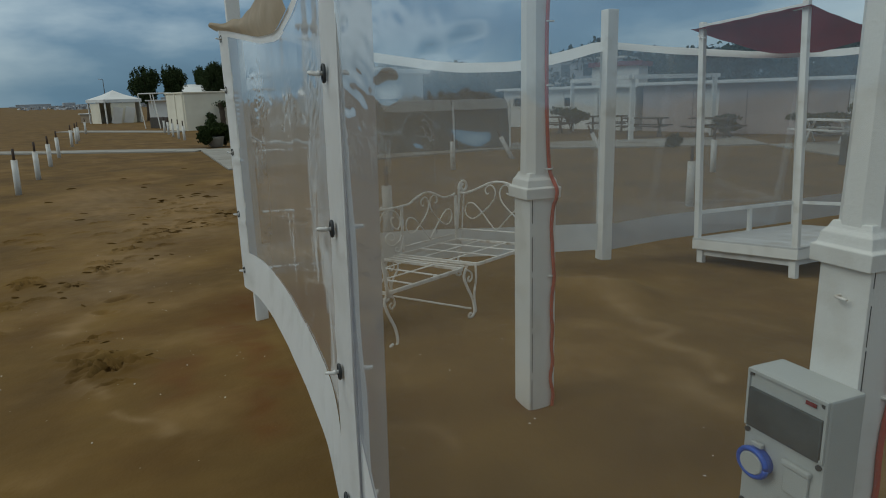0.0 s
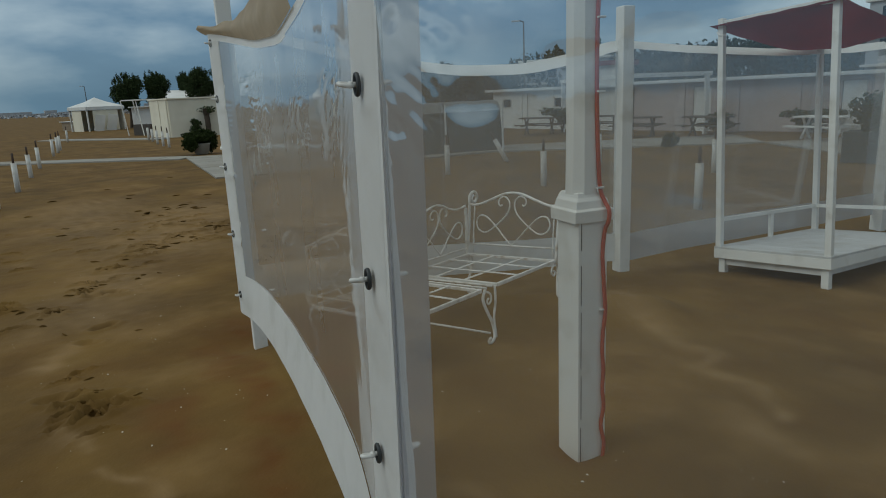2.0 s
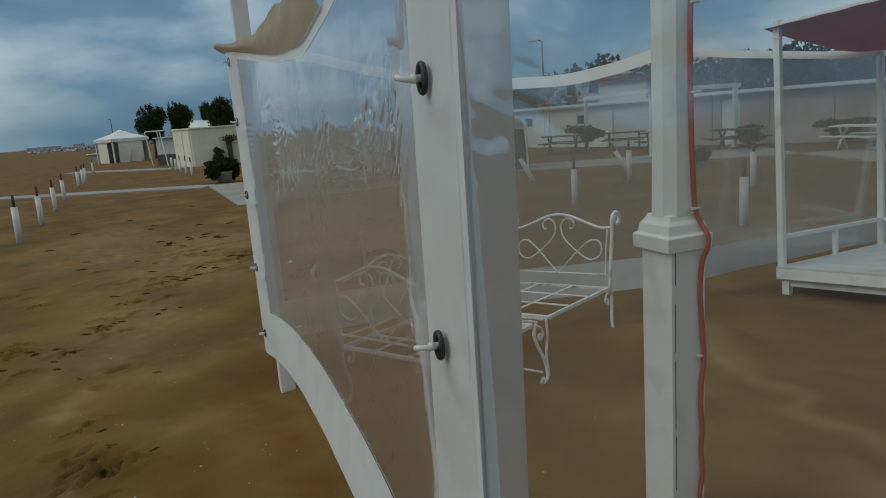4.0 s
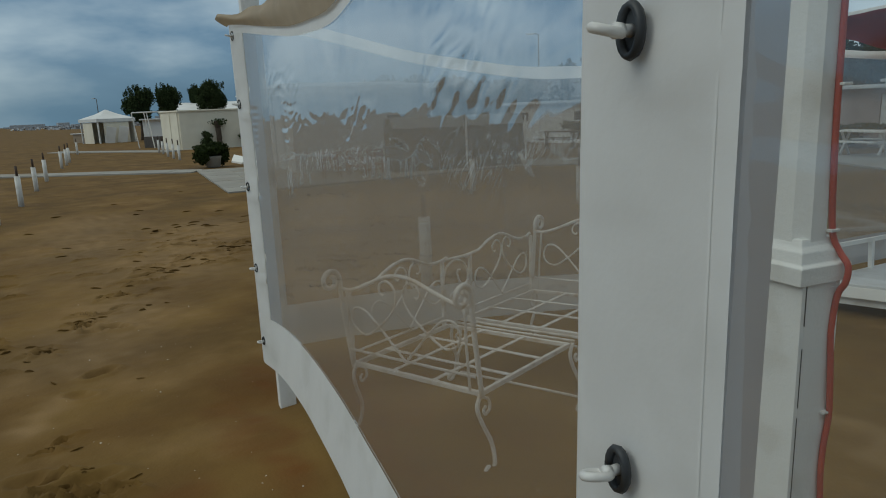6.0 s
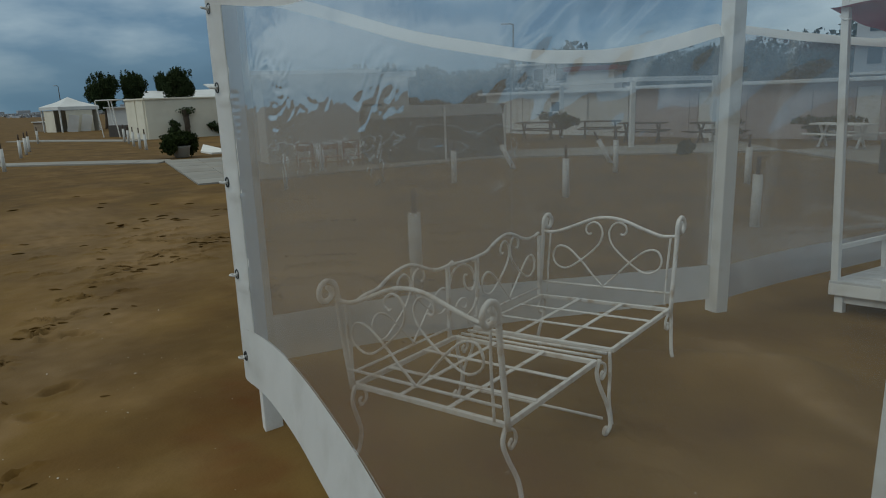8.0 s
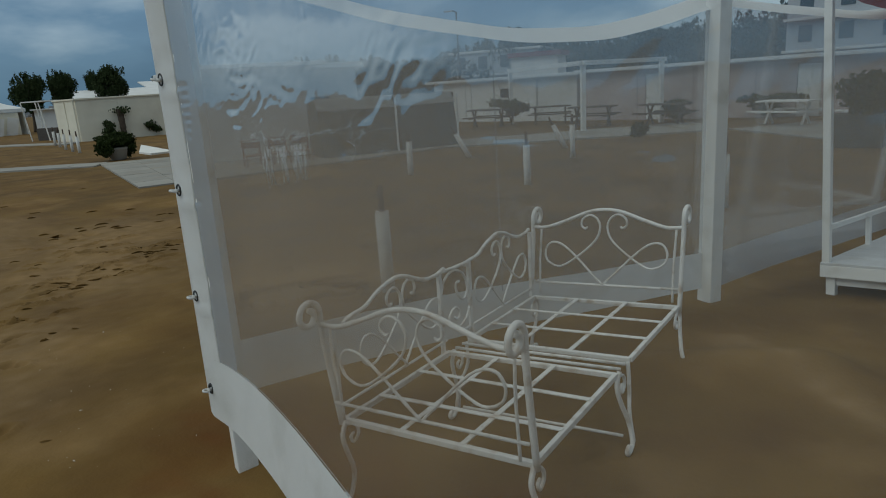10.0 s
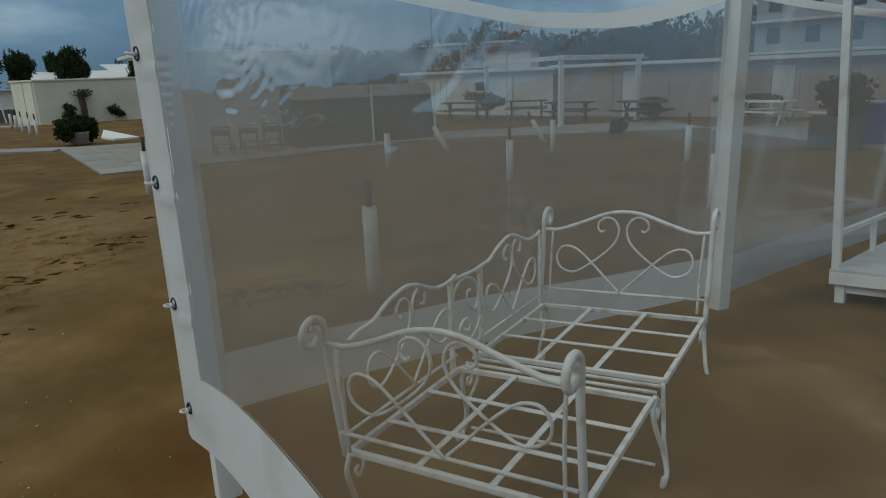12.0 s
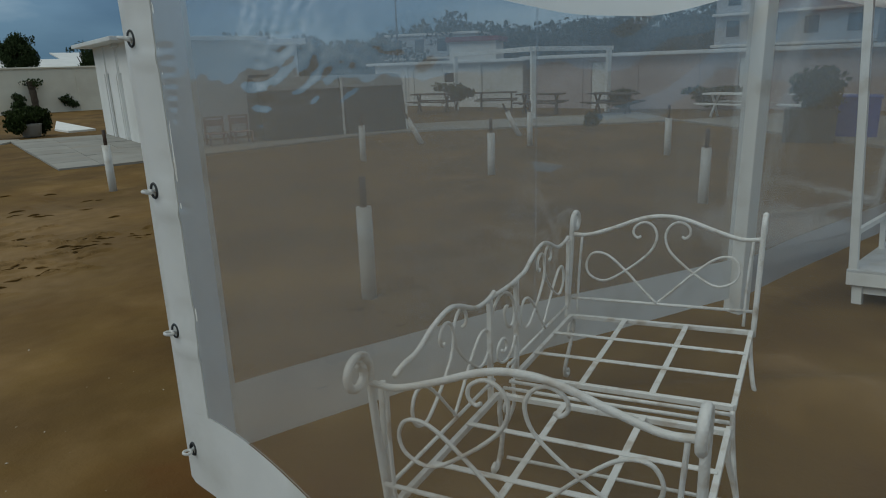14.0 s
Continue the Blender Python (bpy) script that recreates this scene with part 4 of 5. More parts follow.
# ---- canopy platform ----
def build_platform():
    w, d, z = 1.21, 2.05, 0.30
    ob = thing("canopy_platform", pose(-3.10, 8.12, -0.19, -3.0, -4.5, -7), "white wooden beach platform with posts, rail and red canopy", "sunbed platform")
    bm = bmesh.new()
    for sx, sy, px, py in ((w, 0.03, w / 2, 0.015), (w, 0.03, w / 2, d - 0.015), (0.03, d - 0.06, 0.015, d / 2), (0.03, d - 0.06, w - 0.015, d / 2)):
        box(bm, (sx, sy, 0.1), (px, py, z - 0.06), 0, 0.004)
    part("deck_frame", bm, PAINT, ob)
    bm = bmesh.new()
    for sx, sy, px, py in ((w - 0.12, 0.03, w / 2, 0.08), (0.03, d - 0.16, 0.09, d / 2), (0.03, d - 0.16, w - 0.09, d / 2)):
        box(bm, (sx, sy, 0.07), (px, py, z - 0.15), 0, 0.004)
    part("under_frame", bm, PAINT, ob)
    n = 16
    for i in range(n):
        part("deck_board", one_box((w, d / n - 0.006, 0.022), (w / 2, d * (i + 0.5) / n, z + 0.002), 0, 0.003), DECK, ob)
    for x, y in ((0.07, 0.07), (w - 0.07, 0.07), (0.07, d - 0.07), (w - 0.07, d - 0.07)):
        part("leg", one_box((0.07, 0.07, 0.34), (x, y, 0.03), 0, 0.004), PAINT, ob)
    for x, y in ((0.04, 0.04), (w - 0.04, 0.04), (0.04, d - 0.04), (w - 0.04, d - 0.04)):
        part("canopy_post", one_box((0.06, 0.06, 2.38), (x, y, z + 1.18), 0, 0.005), PAINT, ob)
    part("side_rail", one_box((0.04, d - 0.14, 0.04), (0.04, d / 2, z + 0.3), 0, 0.004), PAINT, ob)
    part("rail_baluster", one_box((0.04, 0.05, 0.28), (0.04, d * 0.5, z + 0.15), 0, 0.004), PAINT, ob)
    part("side_rail", one_box((w - 0.14, 0.04, 0.04), (w / 2, d - 0.04, z + 0.3), 0, 0.004), PAINT, ob)
    for y in (0.04, d - 0.04):
        part("canopy_beam", one_box((w - 0.12, 0.04, 0.05), (w / 2, y, z + 2.32), 0, 0.004), PAINT, ob)
    bm = bmesh.new()
    grid = []
    for i in range(25):
        u = i / 24
        row = []
        for j in range(25):
            v = j / 24
            sag = 0.3 * math.sin(math.pi * u) ** 0.7 * math.sin(math.pi * v) ** 0.7 + 0.1 * math.sin(math.pi * v) * (1 - math.sin(math.pi * u))
            edge = 0.035 if i in (0, 24) or j in (0, 24) else 0.0
            hgt = z + 2.34 - edge - sag + 0.02 * noise.noise(Vector((u * 5, v * 6, 1)))
            row.append(bm.verts.new((-0.05 + (w + 0.1) * u, -0.05 + (d + 0.1) * v, hgt)))
        grid.append(row)
    for a, b in zip(grid, grid[1:]):
        for j in range(24):
            bm.faces.new((a[j], b[j], b[j + 1], a[j + 1]))
    bmesh.ops.solidify(bm, geom=list(bm.faces), thickness=0.006)
    part("canopy", bm, RED_CLOTH, ob, "faded red canvas canopy", True)
    bm = bmesh.new()
    tube(bm, spline([(0.04, 0.0, z + 2.2), (0.0, 0.02, z + 2.24), (0.03, 0.08, z + 2.21), (0.08, 0.04, z + 2.2), (0.04, 0.0, z + 2.2)], 4), 0.008, 6)
    part("tie_rope", bm, IRON, ob, "", True)


build_platform()


# ---- stakes ----
def build_stake(x, y, scale=1.0, turn=0.0, tilt=0.0):
    ob = thing("umbrella_stake", on_sand(x, y, -0.05, turn) @ pose(0, 0, 0, tilt), "white plastic pipe stake with a rusty iron tube, set in sand", "stake", "beach umbrella stakes")
    bm = bmesh.new()
    tube(bm, [(0, 0, 0), (0, 0, 0.4), (0, 0, 0.87)], 0.068, 14)
    part("sleeve", bm, STAKE, ob, "", True)
    bm = bmesh.new()
    tube(bm, [(0, 0, 0.86), (0.003, 0, 1.0), (0, 0, 1.13)], 0.03, 10)
    part("iron_tube", bm, RUST, ob, "rusty iron tube", True)
    return ob


stake = build_stake(-6.53, 6.32)
STAKES = [(-17.3, 3.43), (-20.6, 4.35), (-24.8, 5.37), (-28.7, 6.32), (-36.0, 8.2), (-38.5, 8.9), (-41.4, 9.6), (-51.5, 12.1), (-45.1, 15.5), (-43.1, 15.1), (-39.3, 14.15), (-37.0, 13.7), (-35.5, 13.5), (-9.2, 12.5), (-7.2, 16.2), (-12.7, 12.8), (-10.7, 16.6), (-5.2, 11.7), (-14.3, 8.05)]
random.seed(8)
for x, y in STAKES:
    copy_thing(stake, on_sand(x, y, -0.05 - random.uniform(0, 0.06), random.uniform(0, 360)) @ pose(0, 0, 0, random.uniform(-2, 2)))


for x, y, a in ((-13.6, 16.0, 65), (-12.15, 18.6, 70)):
    ob = copy_thing(stake, on_sand(x, y, -0.02, 40) @ pose(0, 0, 0, 0, -28, 0) @ pose(0, 0, -0.1))
    tagged(ob, "white plastic pipe stake leaning over in the sand")


# ---- paving ----
def slab_strip(name, corners, label, rows, cols, thick=0.04, z=-0.19, mat=None):
    """A pavement laid of rows x cols flat slabs over a four-cornered area."""
    a, b, c, d = [Vector(p) for p in corners]
    bm = bmesh.new()
    lo = [bm.verts.new((p.x, p.y, z - 0.05)) for p in (a, b, c, d)]
    hi = [bm.verts.new((p.x, p.y, z + thick - 0.008)) for p in (a, b, c, d)]
    bm.faces.new(hi)
    for k in range(4):
        bm.faces.new((lo[k], lo[(k + 1) % 4], hi[(k + 1) % 4], hi[k]))
    mat = mat or CONCRETE
    ob = structure(name, bm, mat, label, "pavement")
    at = lambda u, v: (a * (1 - u) + b * u) * (1 - v) + (d * (1 - u) + c * u) * v
    for i in range(rows):
        for j in range(cols):
            g = 0.008
            q = [at((j + e) / cols, (i + f) / rows) for e, f in ((0, 0), (1, 0), (1, 1), (0, 1))]
            mid = sum(q, Vector((0, 0))) / 4
            q = [p + (mid - p).normalized() * g for p in q]
            bm = bmesh.new()
            top = z + thick + random.uniform(-0.004, 0.006)
            hi = [bm.verts.new((p.x, p.y, top)) for p in q]
            lo = [bm.verts.new((p.x, p.y, z)) for p in q]
            bm.faces.new(hi)
            for k in range(4):
                bm.faces.new((lo[k], lo[(k + 1) % 4], hi[(k + 1) % 4], hi[k]))
            part("paving_slab", bm, mat, ob)
    return ob


slab_strip("pavement_1", [(-27.0, 11.2), (-18.1, 8.8), (-17.2, 12.2), (-25.0, 15.5)], "pale grey concrete paved apron on sand", 4, 8)
slab_strip("pavement_2", [(-17.6, 9.6), (-17.15, 12.0), (-20.5, 13.0), (-21.0, 11.0)], "pale grey concrete walk beside sand", 2, 2, 0.044)
slab_strip("pavement_3", [(-17.15, 12.0), (-16.2, 17.9), (-18.5, 19.0), (-20.0, 13.0)], "pale grey concrete walk beside sand", 2, 6)
slab_strip("pavement_4", [(-16.2, 17.9), (-9.4, 24.0), (-12.0, 27.0), (-18.5, 19.0)], "pale grey concrete walk beside sand", 2, 8)
slab_strip("pavement_5", [(-9.4, 24.0), (-3.0, 18.4), (2.0, 20.0), (-6.0, 29.0)], "pale grey concrete walk beside sand", 3, 8)
slab_strip("pavement_6", [(-40.0, 1.0), (-27.2, 11.6), (-26.2, 10.7), (-39.2, 0.0)], "narrow pale concrete path across the sand", 1, 16)
slab_strip("pavement_7", [(-58.0, 12.5), (-46.0, 17.2), (-45.0, 15.9), (-57.0, 11.2)], "narrow pale concrete path across the sand", 1, 8)
slab_strip("pavement_8", [(-30.3, 14.05), (-28.6, 13.8), (-28.5, 14.75), (-35.4, 16.35)], "white painted concrete slab beyond the planter", 1, 1, 0.06, mat=WHITE_WALL)


# ---- plants ----
def leaf_cloud(bm, centre, radii, count, size, seed, flat=0.0):
    """Many small leaf faces spread through an uneven ellipsoid."""
    rnd = random.Random(seed)
    c = Vector(centre)
    for _ in range(count):
        while True:
            p = Vector((rnd.uniform(-1, 1), rnd.uniform(-1, 1), rnd.uniform(-1, 1)))
            if 0.25 < p.length < 1:
                break
        p *= 0.78 + 0.35 * noise.noise(p * 2.3 + Vector((seed, 0, 0)))
        q = c + Vector((p.x * radii[0], p.y * radii[1], p.z * radii[2]))
        s = size * rnd.uniform(0.6, 1.4)
        rot = Euler((rnd.uniform(0, 6.3), rnd.uniform(0, 6.3), rnd.uniform(0, 6.3))).to_matrix()
        vs = [bm.verts.new(q + rot @ (Vector(v) * s)) for v in ((-0.5, 0, 0), (0, -0.35, 0.1), (0.6, 0, 0), (0, 0.35, 0.1))]
        bm.faces.new(vs)


def build_tree(x, y, height, spread, seed, label="dark green bushy tamarisk tree on sand"):
    ob = thing("tree", pose(x, y, -0.25), label, "tree", "trees behind the huts")
    rnd = random.Random(seed)
    bm = bmesh.new()
    fork = height * 0.38
    tube(bm, spline([(0, 0, 0), (0.15, 0.05, fork * 0.5), (0.05, 0.1, fork)], 4), lambda t: height * (0.035 - 0.012 * t), 8)
    for i in range(6):
        a = i * 1.05 + rnd.uniform(-0.3, 0.3)
        tube(bm, spline([(0.05, 0.1, fork * rnd.uniform(0.8, 1)), (0.5 * spread * math.cos(a) * 0.5, 0.5 * spread * math.sin(a) * 0.5, fork + height * 0.15), (0.5 * spread * math.cos(a), 0.5 * spread * math.sin(a), height * rnd.uniform(0.65, 0.85))], 4), lambda t: height * (0.018 - 0.012 * t), 6)
    part("trunk", bm, BARK, ob, "", True)
    bm = bmesh.new()
    for i in range(11):
        a = rnd.uniform(0, 6.3)
        r = rnd.uniform(0.1, 0.62) * spread
        leaf_cloud(bm, (r * math.cos(a), r * math.sin(a), height * rnd.uniform(0.48, 0.84)), (spread * 0.52, spread * 0.52, height * 0.2), 1500, 0.15, seed * 20 + i)
    for i in range(44):
        a, r = rnd.uniform(0, 6.3), rnd.uniform(0, 0.95) * spread
        p = Vector((r * math.cos(a), r * math.sin(a), height * rnd.uniform(0.85, 0.98)))
        leaf_cloud(bm, p - Vector((0, 0, 0.7 * (r / spread) ** 2)), (0.17, 0.17, rnd.uniform(0.35, 0.7)), 45, 0.13, seed * 31 + i)
    part("crown", bm, LEAF, ob)


build_tree(-80.0, 24.7, 6.0, 1.75, 1)
build_tree(-81.0, 28.1, 6.2, 1.9, 2)
build_tree(-73.8, 30.6, 6.2, 1.7, 3)
build_tree(-88.4, 34.3, 6.4, 0.9, 4, "slim dark conifer behind a white roof")
build_tree(-78.0, 39.0, 5.6, 2.0, 5)
build_tree(-78.0, 46.5, 5.6, 2.2, 6)


def build_planter():
    ob = thing("planter", on_sand(-28.1, 12.35, 0.0, 20), "clipped green hedge bush around a pale round pot on paving", "planter")
    bm = bmesh.new()
    prof = [(0.2, 0.0), (0.28, 0.05), (0.34, 0.4), (0.37, 0.46), (0.33, 0.47)]
    rings = [[bm.verts.new((r * math.cos(a), r * math.sin(a), z)) for a in np.linspace(0, 2 * math.pi, 17)[:-1]] for r, z in prof]
    for a, b in zip(rings, rings[1:]):
        for k in range(16):
            bm.faces.new((a[k], a[(k + 1) % 16], b[(k + 1) % 16], b[k]))
    bm.faces.new(rings[-1])
    part("pot", bm, CONCRETE, ob, "pale concrete pot", True)
    bm = bmesh.new()
    leaf_cloud(bm, (-0.1, 0.05, 0.76), (0.7, 0.86, 0.33), 4200, 0.085, 71)
    leaf_cloud(bm, (-0.1, 0.5, 0.45), (0.5, 0.38, 0.46), 1900, 0.085, 72)
    leaf_cloud(bm, (-0.1, -0.5, 0.52), (0.5, 0.32, 0.4), 1500, 0.085, 73)
    leaf_cloud(bm, (-0.42, 0.0, 0.45), (0.35, 0.6, 0.42), 1300, 0.085, 74)
    part("hedge", bm, LEAF_HEDGE, ob)


build_planter()


def build_shrub(x, y, height, spread, seed, label, stem=True):
    ob = thing("shrub", on_sand(x, y), label, "shrub")
    rnd = random.Random(seed)
    if stem:
        bm = bmesh.new()
        for i in range(4):
            a = rnd.uniform(0, 6.3)
            tube(bm, spline([(0, 0, -0.05), (0.12 * math.cos(a), 0.12 * math.sin(a), height * 0.4), (0.3 * spread * math.cos(a), 0.3 * spread * math.sin(a), height * 0.8)], 4), lambda t: 0.035 - 0.02 * t, 6)
        part("stem", bm, BARK, ob, "", True)
    bm = bmesh.new()
    for i in range(7):
        a, r = rnd.uniform(0, 6.3), rnd.uniform(0, 0.6) * spread
        leaf_cloud(bm, (r * math.cos(a), r * math.sin(a), height * rnd.uniform(0.35, 0.85)), (spread * 0.4, spread * 0.4, height * 0.22), 140, 0.1 + 0.03 * spread, seed * 10 + i)
    part("foliage", bm, LEAF, ob)


build_shrub(-45.6, 18.9, 1.35, 0.75, 11, "dark green shrub against a cream hut wall")
build_shrub(-45.5, 21.6, 1.15, 0.8, 12, "low green shrub against a cream hut wall")
build_shrub(-45.7, 22.9, 1.5, 0.4, 13, "thin bare-stemmed shrub by a hut wall")
ob = thing("palm_stump", on_sand(-45.6, 19.7), "brown shaggy palm stump against a cream hut wall", "palm")
bm = bmesh.new()
tube(bm, spline([(0, 0, -0.05), (0.02, 0.03, 0.7), (0, 0.0, 1.5), (0.03, -0.02, 1.85)], 5), lambda t: 0.17 + 0.02 * math.sin(t * 40) + 0.04 * t, 9)
part("trunk", bm, BARK, ob)
bm = bmesh.new()
leaf_cloud(bm, (0, 0.1, 1.75), (0.5, 0.75, 0.35), 160, 0.13, 61)
part("fronds", bm, LEAF, ob)

build_shrub(-10.8, 20.4, 0.55, 0.4, 14, "small dark bush on the sand", False)
build_shrub(-20.5, 27.2, 1.2, 1.4, 15, "dark green hedge by a pale hut")
build_shrub(-13.0, 28.0, 0.9, 1.3, 16, "low dark green bush before a pink wall", False)
build_shrub(-9.5, 28.4, 0.9, 1.5, 17, "low dark green bush before a pink wall", False)
build_shrub(-6.0, 28.0, 1.0, 1.5, 18, "low dark green bush before a pink wall", False)


# ---- huts and buildings ----
def wall_box(bm, a, b, depth, z0, z1):
    """A wall slab from a to b, thickened away to its left."""
    a, b = Vector((*a, 0)), Vector((*b, 0))
    d = (b - a).normalized()
    n = Vector((-d.y, d.x, 0)) * depth
    lo = [bm.verts.new((p.x, p.y, z0)) for p in (a, b, b + n, a + n)]
    hi = [bm.verts.new((p.x, p.y, z1)) for p in (a, b, b + n, a + n)]
    bm.faces.new(lo[::-1])
    bm.faces.new(hi)
    for k in range(4):
        bm.faces.new((lo[k], lo[(k + 1) % 4], hi[(k + 1) % 4], hi[k]))


def hut(name, x, y, turn, w, d, h, wall, label, roof_over=0.25, roof_t=0.14, panels=0, windows=(), doors=(), roof=ROOF_WHITE, category="hut", pitch=0.0, z=-0.25):
    """A flat-roofed hut: front along local x at y = 0, body behind it. windows: (x, z, width, height, material); doors: (x, width, height)."""
    ob = thing(name, pose(x, y, z, 0, 0, turn), label, category)
    t = 0.15
    cur = 0.0

    def wall_part(a, b, depth, z0, z1):
        bm = bmesh.new()
        wall_box(bm, a, b, depth, z0, z1)
        part("wall", bm, wall, ob)

    cuts = sorted([(wx - ww / 2, wx + ww / 2, wz, wz + wh) for wx, wz, ww, wh, *_ in windows] + [(dx - dw / 2, dx + dw / 2, 0.0, dh) for dx, dw, dh in doors])
    for x0, x1, z0, z1 in cuts:
        if x0 > cur:
            wall_part((cur, 0), (x0, 0), t, 0, h)
        if z0 > 0:
            wall_part((x0, 0), (x1, 0), t, 0, z0)
        wall_part((x0, 0), (x1, 0), t, z1, h)
        cur = x1
    wall_part((cur, 0), (w, 0), t, 0, h)
    wall_part((w, t), (w, d), t, 0, h)
    wall_part((w, d), (0, d), t, 0, h)
    wall_part((0, d - t), (0, t), -t, 0, h)
    bm = bmesh.new()
    box(bm, (w + 2 * roof_over, d + 2 * roof_over, roof_t), (0, 0, 0), 0, 0.02, pose(w / 2, d / 2, h + roof_t / 2 + math.sin(radians(pitch)) * (d / 2 + roof_over) * 0.7, pitch))
    part("roof", bm, roof, ob)
    for i in range(panels):
        px = w * (i + 1) / (panels + 1)
        part("wall_batten", one_box((0.12, 0.05, h - 0.05), (px, -0.02, h / 2), 0, 0.01), wall, ob)
    for wx, wz, ww, wh, mat in windows:
        win = part("window", one_box((ww, 0.03, wh), (wx, 0.09, wz + wh / 2), 0, 0.003), mat, ob)
        bm = bmesh.new()
        for sx, sz, px, pz in ((ww + 0.1, 0.06, wx, wz), (ww + 0.1, 0.06, wx, wz + wh), (0.06, wh, wx - ww / 2, wz + wh / 2), (0.06, wh, wx + ww / 2, wz + wh / 2)):
            box(bm, (sx, 0.08, sz), (px, -0.005, pz), 0, 0.006)
        part("window_frame", bm, PAINT, win)
    for dx, dw, dh in doors:
        part("door", one_box((dw - 0.04, 0.05, dh - 0.02), (dx, 0.06, dh / 2), 0, 0.006), PAINT, ob)
    return ob


hut("beach_hut", -49.9, 17.35, 3.0, 3.25, 3.0, 2.6, CREAM_WALL, "cream plastered hut end with a thin flat roof slab", 0.08, 0.1, 1, (), (), roof=CREAM_WALL)
hut("beach_hut", -46.6, 17.52, 74.0, 17.0, 6.0, 2.6, CREAM_WALL, "long cream plastered hut with a thin flat roof slab", 0.08, 0.1, 6, roof=CREAM_WALL)
hut("white_hut", -26.0, 13.9, -16.0, 4.9, 3.4, 2.95, WHITE_WALL, "white plastered hut with an overhanging flat roof", 0.55, 0.12, 2, (), ((1.6, 0.8, 2.1), (3.3, 0.8, 2.1)))
hut("white_house", -22.5, 13.0, 66.0, 5.35, 5.0, 2.85, WHITE_WALL, "white plastered house with a blue shuttered window", 0.25, 0.18, 0, ((3.9, 1.45, 0.9, 0.5, BLUE_SHUTTER),))
hut("bathing_cabins", -27.5, 29.6, -4.0, 9.5, 4.0, 2.1, WHITE_WALL, "row of white bathing cabins with doors", 0.35, 0.14, 3, ((1.2, 1.2, 0.7, 0.5, GLASS_DARK), (5.2, 1.2, 0.7, 0.5, GLASS_DARK)), ((3.2, 0.8, 1.95), (7.6, 0.8, 1.95)))
hut("bathing_cabins", -17.6, 29.0, 3.0, 19.0, 4.0, 2.15, PINK_WALL, "long pale pink cabin row with a white roof edge", 0.4, 0.14, 7, (), ((3.2, 0.8, 1.95), (9.0, 0.8, 1.95), (14.2, 0.8, 1.95)))


def build_marquee(x, y, w, h, peak, turn):
    ob = thing("marquee", pose(x, y, -0.25, 0, 0, turn), "white pavilion tent with a peaked roof on the beach", "tent")
    bm = bmesh.new()
    base = [bm.verts.new((sx * (w / 2 + 0.15), sy * (w / 2 + 0.15), h)) for sx, sy in ((-1, -1), (1, -1), (1, 1), (-1, 1))]
    midr = [bm.verts.new((sx * w * 0.22, sy * w * 0.22, h + (peak - h) * 0.5)) for sx, sy in ((-1, -1), (1, -1), (1, 1), (-1, 1))]
    top = bm.verts.new((0, 0, peak))
    val = [bm.verts.new((v.co.x, v.co.y, h - 0.3)) for v in base]
    for k in range(4):
        bm.faces.new((base[k], base[(k + 1) % 4], midr[(k + 1) % 4], midr[k]))
        bm.faces.new((midr[k], midr[(k + 1) % 4], top))
        bm.faces.new((val[k], val[(k + 1) % 4], base[(k + 1) % 4], base[k]))
    part("roof", bm, ROOF_WHITE, ob)
    for sx, sy in ((-1, -1), (1, -1), (1, 1), (-1, 1)):
        part("tent_pole", one_box((0.12, 0.12, h), (sx * w / 2, sy * w / 2, h / 2), 0, 0.01), PAINT, ob)
    for k, (sx, sy, px, py) in enumerate(((w * 0.55, 0.06, -w * 0.1, -w / 2), (0.06, w * 0.7, w / 2, 0.0), (w, 0.06, 0, w / 2), (0.06, w * 0.9, -w / 2, 0))):
        part("side_sheet", one_box((sx, sy, h - 0.35), (px, py, (h - 0.35) / 2), 0, 0.01), CREAM_WALL, ob)
    for i in range(2):
        part("leaning_board", one_box((0.9, 0.06, 1.7), (0, 0, 0), 0, 0.01, pose(w * 0.62, -w * 0.25 + i * 1.3, 0.85, 8, 12, 70)), WHITE_WALL, ob)


build_marquee(-76.6, 20.4, 3.7, 2.5, 3.45, 12)
hut("kiosk", -83.0, 18.3, 20.0, 2.4, 2.0, 1.0, PALE_WOOD, "low weathered wooden beach kiosk base", 0.15, 0.08, 0, category="kiosk")
hut("white_hut", -71.0, 22.4, 70.0, 4.5, 3.0, 2.2, WHITE_WALL, "low white beach building behind a tree", 0.4, 0.12, 1, ((2.6, 0.9, 1.4, 0.7, GLASS_DARK),))
hut("white_hut", -82.6, 30.4, 74.0, 10.8, 6.0, 2.84, WHITE_WALL, "white building with a pale sloping roof behind huts", 0.6, 0.12, 1, pitch=12.0)
hut("white_hut", -85.0, 40.9, 80.0, 13.0, 6.0, 3.7, WHITE_WALL, "tall white building with a pale sloping roof behind huts", 0.9, 0.14, 2, pitch=11.0)


def build_swing_frame(x, y, turn):
    ob = thing("awning_frame", pose(x, y, -0.25, 0, 0, turn), "white slanted awning frame beside a hut", "awning")
    part("awning_top", one_box((2.2, 1.4, 0.08), (0, 0, 2.75), 0, 0.02), ROOF_WHITE, ob)
    for px, tilt in ((-0.9, -10), (0.9, -10)):
        for py in (-0.55, 0.55):
            part("awning_leg", one_box((0.06, 0.06, 2.75), (0, 0, 0), 0, 0.01, pose(px - 0.2, py, 1.38, 0, tilt, 0)), PAINT, ob)
    part("counter", one_box((2.0, 0.6, 0.9), (0, 0.3, 0.45), 0, 0.02), DARK_WOOD, ob)


build_swing_frame(-54.5, 18.0, 20)


